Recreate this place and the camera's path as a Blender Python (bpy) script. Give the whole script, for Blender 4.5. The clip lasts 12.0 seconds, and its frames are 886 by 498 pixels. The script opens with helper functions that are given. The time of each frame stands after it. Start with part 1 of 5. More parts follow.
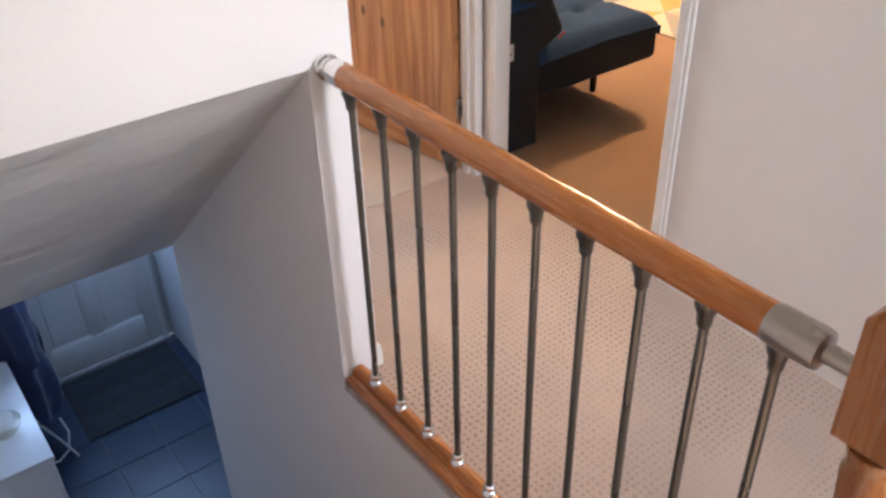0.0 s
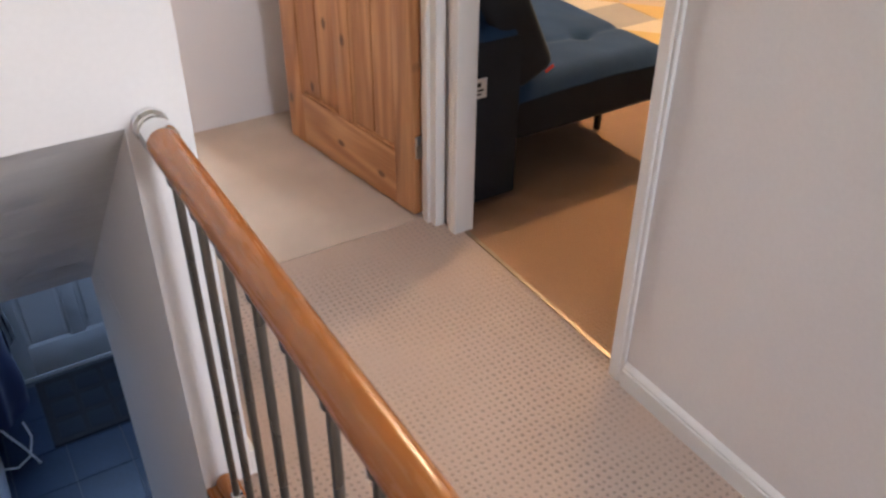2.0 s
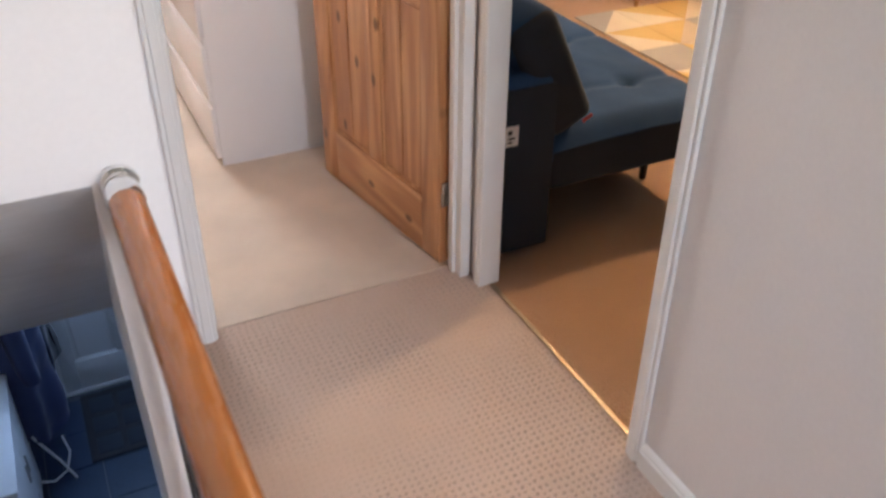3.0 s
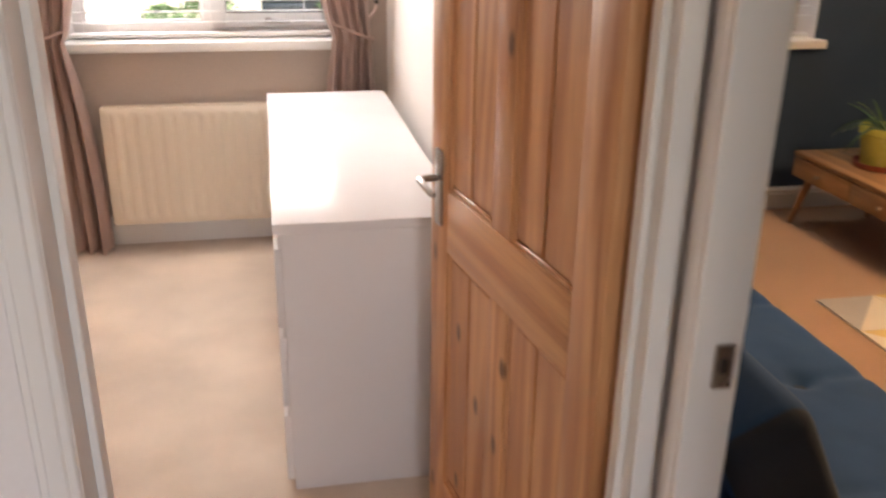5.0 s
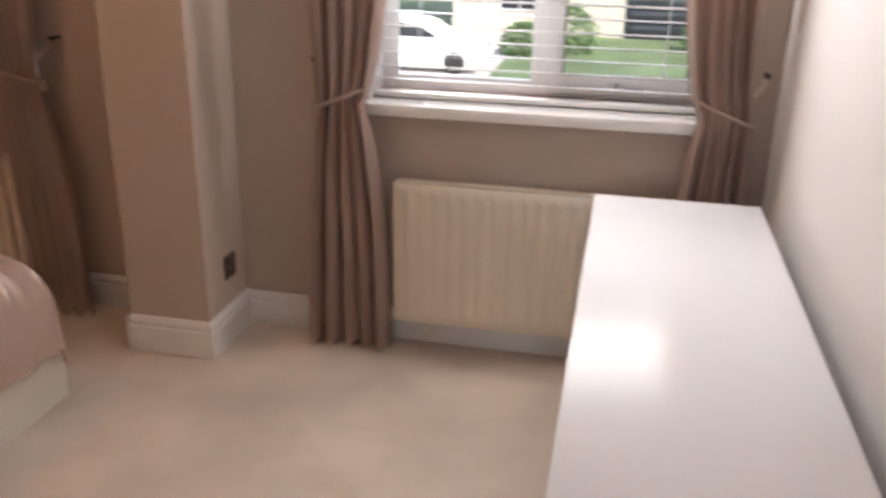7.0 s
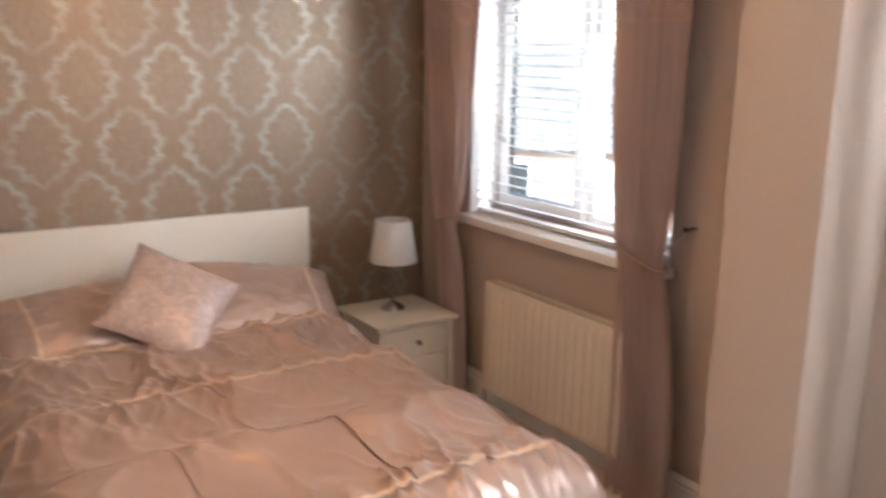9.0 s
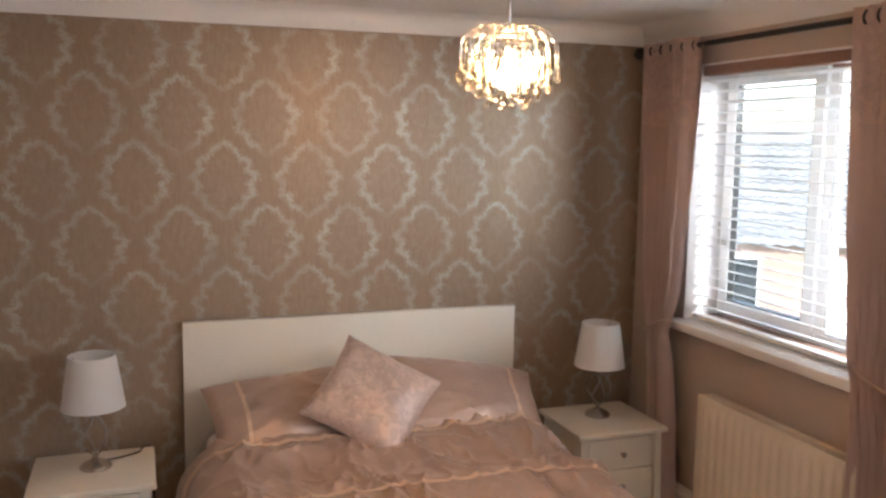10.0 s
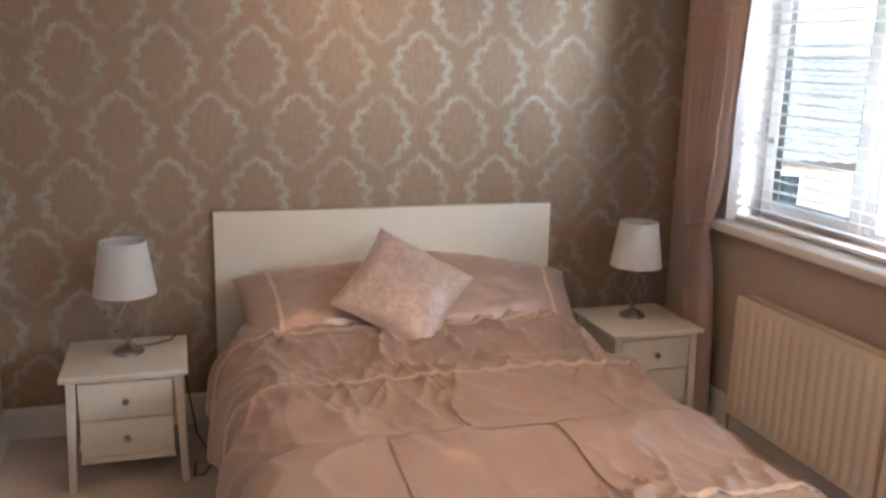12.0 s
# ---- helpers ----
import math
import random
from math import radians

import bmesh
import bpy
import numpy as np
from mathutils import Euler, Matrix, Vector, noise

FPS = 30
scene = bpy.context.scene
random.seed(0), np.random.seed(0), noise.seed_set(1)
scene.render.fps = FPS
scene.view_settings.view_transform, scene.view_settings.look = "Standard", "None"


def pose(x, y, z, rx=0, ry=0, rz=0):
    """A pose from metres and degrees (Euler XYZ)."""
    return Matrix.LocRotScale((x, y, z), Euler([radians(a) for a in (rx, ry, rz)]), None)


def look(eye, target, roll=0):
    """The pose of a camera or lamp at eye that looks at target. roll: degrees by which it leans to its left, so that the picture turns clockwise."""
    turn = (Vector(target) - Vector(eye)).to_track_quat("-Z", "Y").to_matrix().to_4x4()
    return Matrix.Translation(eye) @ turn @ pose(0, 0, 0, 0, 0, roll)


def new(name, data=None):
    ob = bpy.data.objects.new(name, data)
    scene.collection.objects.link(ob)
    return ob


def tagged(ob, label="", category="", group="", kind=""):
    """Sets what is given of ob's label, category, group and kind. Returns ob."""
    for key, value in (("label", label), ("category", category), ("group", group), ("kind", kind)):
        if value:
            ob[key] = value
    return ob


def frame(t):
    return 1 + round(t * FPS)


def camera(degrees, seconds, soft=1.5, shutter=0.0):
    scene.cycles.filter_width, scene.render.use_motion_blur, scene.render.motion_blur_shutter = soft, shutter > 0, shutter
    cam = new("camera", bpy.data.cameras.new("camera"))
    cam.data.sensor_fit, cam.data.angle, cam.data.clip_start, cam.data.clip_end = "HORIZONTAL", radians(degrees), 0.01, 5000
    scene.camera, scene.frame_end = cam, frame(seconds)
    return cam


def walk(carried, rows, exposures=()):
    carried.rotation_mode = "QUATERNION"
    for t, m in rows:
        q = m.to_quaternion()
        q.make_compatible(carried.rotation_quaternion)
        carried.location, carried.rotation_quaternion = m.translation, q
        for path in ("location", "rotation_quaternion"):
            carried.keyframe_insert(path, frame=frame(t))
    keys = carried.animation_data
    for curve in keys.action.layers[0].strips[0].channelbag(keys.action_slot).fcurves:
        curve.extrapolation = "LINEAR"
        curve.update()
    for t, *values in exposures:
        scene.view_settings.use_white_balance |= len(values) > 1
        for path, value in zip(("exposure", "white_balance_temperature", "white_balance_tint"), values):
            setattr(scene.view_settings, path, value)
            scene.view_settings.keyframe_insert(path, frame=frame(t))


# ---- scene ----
cam = camera(54.1, 12.0, soft=2.5, shutter=0.4)
PATH = [
    (0, (-0.861, -1.592, 1.623), (0.119, -0.254, 0.506), -1.6),
    (0.5, (-0.709, -1.474, 1.554), (0.291, -0.14, 0.45), -1.3),
    (1, (-0.552, -1.371, 1.534), (0.448, -0.036, 0.43), -0.9),
    (1.5, (-0.406, -1.342, 1.54), (0.563, 0.0, 0.418), -0.0),
    (2, (-0.265, -1.364, 1.557), (0.597, 0.036, 0.417), 0.4),
    (2.5, (-0.146, -1.35, 1.565), (0.61, 0.103, 0.417), 0.3),
    (3, (-0.069, -1.3, 1.569), (0.667, 0.199, 0.468), 0.3),
    (3.2, (0.007, -1.27, 1.562), (0.748, 0.268, 0.52), 0.2),
    (4.8, (0.443, -0.466, 1.527), (0.885, 1.34, 0.789), 0.6),
    (5, (0.475, -0.31, 1.513), (0.841, 1.513, 0.775), 0.8),
    (5.5, (0.541, -0.004, 1.565), (0.689, 1.848, 0.825), 0.9),
    (6, (0.552, 0.328, 1.541), (0.552, 2.186, 0.8), 1.1),
    (6.5, (0.531, 0.528, 1.557), (0.421, 2.383, 0.819), 1.1),
    (7, (0.514, 0.743, 1.563), (0.138, 2.573, 0.847), 1.1),
    (7.2, (0.546, 0.818, 1.566), (0.004, 2.616, 0.878), 0.9),
    (8.8, (0.427, 1.182, 1.703), (-1.075, 2.413, 1.225), 1.2),
    (9, (0.46, 1.239, 1.718), (-1.159, 2.327, 1.278), 1.0),
    (9.5, (0.395, 1.311, 1.781), (-1.399, 2.121, 1.43), 0.9),
    (10, (0.406, 1.33, 1.769), (-1.467, 1.984, 1.517), 0.8),
    (10.5, (0.363, 1.362, 1.697), (-1.533, 1.956, 1.468), 1.0),
    (11, (0.337, 1.376, 1.674), (-1.562, 1.95, 1.417), 1.1),
    (11.5, (0.327, 1.336, 1.651), (-1.558, 1.924, 1.335), 1.3),
    (12, (0.336, 1.354, 1.659), (-1.528, 1.928, 1.215), 1.4),
]
walk(cam, [(t, look(eye, target, roll)) for t, eye, target, roll in PATH],
     exposures=[(0.0, 2.88, 6900, 14), (1.0, 2.8, 6850, 14), (2.0, 2.52, 6850, 14), (3.2, 2.58, 6750, 14), (5.0, 2.2, 7500, 18), (6.4, 1.87, 7000, 16), (7.2, 1.45, 6900, 15), (9.0, 2.35, 6250, 10), (10.2, 2.08, 6350, 9), (12.0, 2.2, 5950, 6)])

# ---- world, sun and lamps ----
world = bpy.data.worlds.new("sky")
scene.world = world
world.use_nodes = True
wn = world.node_tree.nodes
sky = wn.new("ShaderNodeTexSky")
sky.sky_type, sky.sun_disc = "NISHITA", False
sky.sun_elevation, sky.sun_rotation = radians(47.3), radians(130.6)
wn["Background"].inputs["Strength"].default_value = 0.15
world.node_tree.links.new(sky.outputs["Color"], wn["Background"].inputs["Color"])

sun_data = bpy.data.lights.new("sun", "SUN")
sun_data.energy, sun_data.angle, sun_data.color = 2.4, radians(0.6), (1.0, 0.95, 0.88)
sun = new("sun", sun_data)
sun.matrix_world = look((14, -12, 20), (0, 0, 0))


def point_light(name, where, watts, colour, radius):
    data = bpy.data.lights.new(name, "POINT")
    data.energy, data.color, data.shadow_soft_size = watts, colour, radius
    ob = new(name, data)
    ob.location = where
    return ob


def area_light(name, eye, target, watts, colour, w, h):
    data = bpy.data.lights.new(name, "AREA")
    data.shape, data.size, data.size_y, data.energy, data.color = "RECTANGLE", w, h, watts, colour
    ob = new(name, data)
    ob.matrix_world = look(eye, target)
    return ob


point_light("chandelier_bulb", (-1.75, 2.26, 1.945), 11.0, (1.0, 0.46, 0.14), 0.036)
point_light("sofa_room_bulb", (3.0, 1.4, 1.95), 36, (1.0, 0.70, 0.42), 0.05)
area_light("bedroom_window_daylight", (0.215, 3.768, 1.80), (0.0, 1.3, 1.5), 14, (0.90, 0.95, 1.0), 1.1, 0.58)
area_light("bedside_window_daylight", (-0.72, 5.15, 2.45), (-2.75, 2.75, 0.95), 44, (0.88, 0.94, 1.0), 1.15, 1.3)
area_light("sofa_window_daylight", (2.6, 3.768, 1.80), (2.2, 2.0, 1.0), 3.5, (0.72, 0.86, 1.0), 1.1, 0.58)
# added fill lamp behind an invented opening, brightens the stair-end wall
area_light("unseen_landing_fill", (0.95, -4.6, 2.1), (-0.45, 0.0, 0.9), 20, (0.88, 0.93, 1.0), 1.2, 1.2)
area_light("hall_door_daylight", (0.0, 3.70, -0.52), (0.0, 1.6, -1.6), 3.2, (0.34, 0.57, 1.0), 0.8, 0.2)


# ---- materials ----
class Nodes:
    """A short way to write node trees."""

    def __init__(self, name):
        self.m = bpy.data.materials.new(name)
        self.m.use_nodes = True
        self.t = self.m.node_tree
        self.b = self.t.nodes["Principled BSDF"]
        self.co = None

    def node(self, kind, ins=(), operation=None, data_type=None, flat=False):
        n = self.t.nodes.new(kind)
        if flat:
            n.voronoi_dimensions = "2D"
        if operation:
            n.operation = operation
        if data_type:
            n.data_type = data_type
        for k, v in dict(ins).items():
            self.put(n.inputs[k], v)
        return n

    def put(self, socket, v):
        if isinstance(v, bpy.types.NodeSocket):
            self.t.links.new(v, socket)
        elif isinstance(v, tuple) and len(v) == 3 and socket.type == "RGBA":
            socket.default_value = (*v, 1)
        else:
            socket.default_value = v

    def coords(self, scale=(1, 1, 1), kind="Object"):
        if self.co is None:
            self.co = self.t.nodes.new("ShaderNodeTexCoord")
        return self.node("ShaderNodeMapping", {"Vector": self.co.outputs[kind], "Scale": scale}).outputs[0]

    def noise(self, scale, detail=3.0, stretch=(1, 1, 1), distortion=0.0):
        return self.node("ShaderNodeTexNoise", {"Vector": self.coords(stretch), "Scale": scale, "Detail": detail, "Distortion": distortion}).outputs["Fac"]

    def math(self, op, a, b=0.0, c=0.0):
        return self.node("ShaderNodeMath", {0: a, 1: b, 2: c}, operation=op).outputs[0]

    def ramp(self, fac, lo, hi, a, b):
        f = self.node("ShaderNodeMapRange", {"Value": fac, "From Min": lo, "From Max": hi}).outputs[0]
        n = self.node("ShaderNodeMix", {"Factor": f}, data_type="RGBA")
        self.put(n.inputs[6], a)
        self.put(n.inputs[7], b)
        return n.outputs[2]

    def span(self, fac, lo, hi, a, b):
        return self.node("ShaderNodeMapRange", {"Value": fac, "From Min": lo, "From Max": hi, "To Min": a, "To Max": b}).outputs[0]

    def bump(self, height, strength, distance):
        n = self.node("ShaderNodeBump", {"Height": height, "Strength": strength, "Distance": distance})
        self.t.links.new(n.outputs[0], self.b.inputs["Normal"])

    def set(self, **kw):
        for k, v in kw.items():
            self.put(self.b.inputs[k.replace("_", " ")], v)
        return self.m


def shade(c, k):
    return tuple(min(1.0, v * k) for v in c)


def plain(name, colour, rough, metal=0.0, vary=0.08, patchy=0.03, big=1.5, fine=60.0, relief=0.15, depth=0.002, stretch=(1, 1, 1), **kw):
    """A surface that varies at two scales, with a fine relief."""
    n = Nodes(name)
    f = n.math("ADD", n.math("MULTIPLY", n.noise(big, 4), 0.6), n.math("MULTIPLY", n.noise(fine, 2, stretch), 0.4))
    c = n.ramp(f, 0.35, 0.65, shade(colour, 1 - vary), shade(colour, 1 + vary))
    n.bump(n.noise(fine, 3, stretch), relief, depth)
    return n.set(Base_Color=c, Roughness=n.span(n.noise(big * 3, 3), 0.3, 0.7, max(0.02, rough - patchy), min(1, rough + patchy)), Metallic=metal, **kw)


def wood(name, light, dark, rough, axis=2, knots=True, coat=0.2, ring=26.0):
    """Pine or beech with grain along one local axis, and knots."""
    n = Nodes(name)
    s = [1.0, 1.0, 1.0]
    s[axis] = 0.06
    rnd = n.node("ShaderNodeObjectInfo").outputs["Random"]
    shift = n.node("ShaderNodeVectorMath", {0: n.coords(tuple(s)), 1: n.node("ShaderNodeCombineXYZ", {0: n.math("MULTIPLY", rnd, 7.0), 1: n.math("MULTIPLY", rnd, 3.0), 2: n.math("MULTIPLY", rnd, 5.0)}).outputs[0]}, operation="ADD").outputs[0]
    warp = n.node("ShaderNodeTexNoise", {"Vector": shift, "Scale": 5.0, "Detail": 2.0, "Distortion": 0.6}).outputs["Fac"]
    bands = n.math("SINE", n.math("MULTIPLY", warp, ring * 2))
    fine = n.node("ShaderNodeTexNoise", {"Vector": shift, "Scale": 120.0, "Detail": 3.0}).outputs["Fac"]
    mix = n.math("ADD", n.math("MULTIPLY", bands, 0.28), n.math("MULTIPLY", fine, 0.9))
    c = n.ramp(mix, 0.1, 0.85, dark, light)
    if knots:
        k = [1.0, 1.0, 1.0]
        k[axis] = 0.6
        at = n.node("ShaderNodeSeparateXYZ", {0: n.coords(tuple(k))}).outputs
        plane = n.node("ShaderNodeCombineXYZ", {0: at[0], 1: at[2]}).outputs[0]
        cell = n.node("ShaderNodeTexVoronoi", {"Vector": plane, "Scale": 8.0, "Randomness": 1.0}, flat=True)
        some = n.math("GREATER_THAN", n.node("ShaderNodeSeparateColor", {0: cell.outputs["Color"]}).outputs[0], 0.66)
        m = n.math("MULTIPLY", n.span(cell.outputs["Distance"], 0.06, 0.13, 0.9, 0.0), some)
        c2 = n.node("ShaderNodeMix", {"Factor": m}, data_type="RGBA")
        n.put(c2.inputs[6], c)
        n.put(c2.inputs[7], shade(dark, 0.32))
        c = c2.outputs[2]
    n.bump(fine, 0.12, 0.001)
    return n.set(Base_Color=c, Roughness=n.span(fine, 0.3, 0.7, rough - 0.08, rough + 0.08), Coat_Weight=coat, Coat_Roughness=0.25)


def carpet(name, colour, loops=0.0, patch=0.12):
    """Pile carpet; loops: spacing of the small hollows of a looped weave, their shade painted in."""
    n = Nodes(name)
    fine = n.noise(420, 2)
    f = n.math("ADD", n.math("MULTIPLY", n.noise(2.3, 4), 0.55), n.math("MULTIPLY", fine, 0.45))
    c = n.ramp(f, 0.34, 0.64, shade(colour, 1 - patch), shade(colour, 1 + patch))
    h = fine
    if loops:
        k = 2 * math.pi / loops
        jig = n.node("ShaderNodeTexNoise", {"Vector": n.coords(), "Scale": 26.0, "Detail": 2.0}).outputs["Color"]
        jig = n.node("ShaderNodeVectorMath", {0: jig, 1: (0.022, 0.022, 0.022)}, operation="MULTIPLY").outputs[0]
        p = n.node("ShaderNodeSeparateXYZ", {0: n.node("ShaderNodeVectorMath", {0: n.coords(), 1: jig}, operation="ADD").outputs[0]}).outputs
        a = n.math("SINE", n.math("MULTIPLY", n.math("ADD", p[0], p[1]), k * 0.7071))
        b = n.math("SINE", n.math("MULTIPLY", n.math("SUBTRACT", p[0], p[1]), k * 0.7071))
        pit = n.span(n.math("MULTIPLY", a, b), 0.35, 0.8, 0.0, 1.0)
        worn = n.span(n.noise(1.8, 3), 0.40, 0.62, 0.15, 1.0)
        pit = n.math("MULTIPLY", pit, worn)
        # the hollows' shade is put into the colour as well as the relief
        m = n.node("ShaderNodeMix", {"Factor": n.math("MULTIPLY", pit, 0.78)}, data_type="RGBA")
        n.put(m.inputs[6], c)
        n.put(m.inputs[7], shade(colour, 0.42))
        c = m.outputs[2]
        h = n.math("SUBTRACT", fine, n.math("MULTIPLY", pit, 1.2))
    n.bump(h, 0.6, 0.004)
    return n.set(Base_Color=c, Roughness=0.95, Sheen_Weight=0.25, Sheen_Roughness=0.6)


def thin(n, colour, share):
    """Let light through a thin cloth."""
    out = n.t.nodes["Material Output"]
    tr = n.node("ShaderNodeBsdfTranslucent", {"Color": colour})
    mix = n.node("ShaderNodeMixShader", {0: share})
    n.t.links.new(n.b.outputs[0], mix.inputs[1])
    n.t.links.new(tr.outputs[0], mix.inputs[2])
    n.t.links.new(mix.outputs[0], out.inputs["Surface"])


def fabric(name, colour, rough, sheen=0.4, vary=0.06, weave=700.0, spec=0.5, blotch=0.0, sheer=0.0, metal=0.0):
    n = Nodes(name)
    if sheer:
        thin(n, shade(colour, 1.5), sheer)
    f = n.math("ADD", n.math("MULTIPLY", n.noise(6, 4), 0.6), n.math("MULTIPLY", n.noise(weave, 1), 0.4))
    c = n.ramp(f, 0.35, 0.65, shade(colour, 1 - vary), shade(colour, 1 + vary))
    r = rough
    if blotch:
        d = n.span(n.noise(24, 6, distortion=1.2), 0.46, 0.56, 0.0, 1.0)
        m = n.node("ShaderNodeMix", {"Factor": n.math("MULTIPLY", d, blotch)}, data_type="RGBA")
        n.put(m.inputs[6], c)
        n.put(m.inputs[7], shade(colour, 1.7))
        c = m.outputs[2]
    n.bump(n.noise(weave, 1), 0.12, 0.001)
    return n.set(Base_Color=c, Roughness=r, Sheen_Weight=sheen, Sheen_Roughness=0.35, Specular_IOR_Level=spec, Metallic=metal)


def damask(name):
    """Wallpaper with pearl leaf wreaths on a taupe ground, in half-drop rows; it lies on a wall in the y-z plane."""
    n = Nodes(name)
    p = n.node("ShaderNodeSeparateXYZ", {0: n.coords()}).outputs
    wob = n.math("MULTIPLY", n.math("SUBTRACT", n.noise(46, 4), 0.5), 0.030)
    wob2 = n.math("MULTIPLY", n.math("SUBTRACT", n.noise(61, 4, (1, 1, 0.8)), 0.5), 0.032)
    lace = n.math("MULTIPLY", n.math("SUBTRACT", n.noise(85, 3), 0.5), 0.62)
    W, H = 0.366, 0.55
    out = None
    for off in (0.0, 0.5):
        u = n.math("SUBTRACT", n.math("FRACT", n.math("ADD", n.math("DIVIDE", p[1], W), 20.426 + off)), 0.5)
        v = n.math("SUBTRACT", n.math("FRACT", n.math("ADD", n.math("DIVIDE", p[2], H), 20.136 + off)), 0.5)
        u = n.math("ADD", n.math("MULTIPLY", u, W), wob)
        v = n.math("ADD", n.math("MULTIPLY", v, H), wob2)
        # a lens with a pointed top
        au = n.math("ABSOLUTE", u)
        rx = n.math("DIVIDE", au, 0.142)
        ry = n.math("DIVIDE", v, 0.178)
        r = n.math("ADD", rx, n.math("MULTIPLY", ry, ry))
        ang = n.math("ARCTAN2", v, u)
        scal = n.math("MULTIPLY", n.math("SINE", n.math("MULTIPLY", ang, 11.0)), n.span(au, 0.0, 0.07, 0.0, 0.085))
        d = n.math("ABSOLUTE", n.math("SUBTRACT", r, n.math("ADD", scal, 0.86)))
        ring = n.span(n.math("ADD", d, lace), 0.03, 0.21, 1.0, 0.0)
        low = n.span(v, -0.20, -0.10, 0.0, 1.0)
        ring = n.math("MULTIPLY", ring, low)
        core = n.math("MULTIPLY", n.span(r, 0.45, 0.6, 1.0, 0.0), n.span(n.noise(38, 4), 0.48, 0.6, 0.0, 0.16))
        m = n.math("MAXIMUM", ring, core)
        out = m if out is None else n.math("MAXIMUM", out, m)
    # random patches paint the pearl's uneven catch of light into the pattern
    light_patches = n.span(n.noise(7, 5), 0.35, 0.65, 0.3, 0.95)
    m = n.math("MULTIPLY", out, light_patches)
    ground = n.ramp(n.noise(90, 3, (1, 1, 0.2)), 0.3, 0.7, (0.30, 0.220, 0.152), (0.35, 0.258, 0.182))
    mix = n.node("ShaderNodeMix", {"Factor": m}, data_type="RGBA")
    n.put(mix.inputs[6], ground)
    n.put(mix.inputs[7], (0.46, 0.44, 0.38))
    n.bump(n.math("ADD", n.math("MULTIPLY", m, 0.6), n.math("MULTIPLY", n.noise(220, 2), 0.4)), 0.25, 0.001)
    return n.set(Base_Color=mix.outputs[2], Roughness=n.span(m, 0, 1, 0.44, 0.36), Metallic=n.span(m, 0, 1, 0.32, 0.5))


def glass_mat(name, colour=(1, 1, 1), rough=0.0, ior=1.45):
    n = Nodes(name)
    return n.set(Base_Color=colour, Roughness=rough, Transmission_Weight=1.0, IOR=ior)


def clear_crystal(name):
    """Clear drops that let most light straight on and throw the rest about."""
    n = Nodes(name)
    n.set(Base_Color=(1.0, 0.97, 0.92), Roughness=0.02, Transmission_Weight=1.0, IOR=1.55)
    clear = n.node("ShaderNodeBsdfTransparent", {"Color": (1.0, 0.97, 0.92)})
    mix = n.node("ShaderNodeMixShader", {0: 0.4})
    n.t.links.new(n.b.outputs[0], mix.inputs[1])
    n.t.links.new(clear.outputs[0], mix.inputs[2])
    n.t.links.new(mix.outputs[0], n.t.nodes["Material Output"].inputs["Surface"])
    return n.m


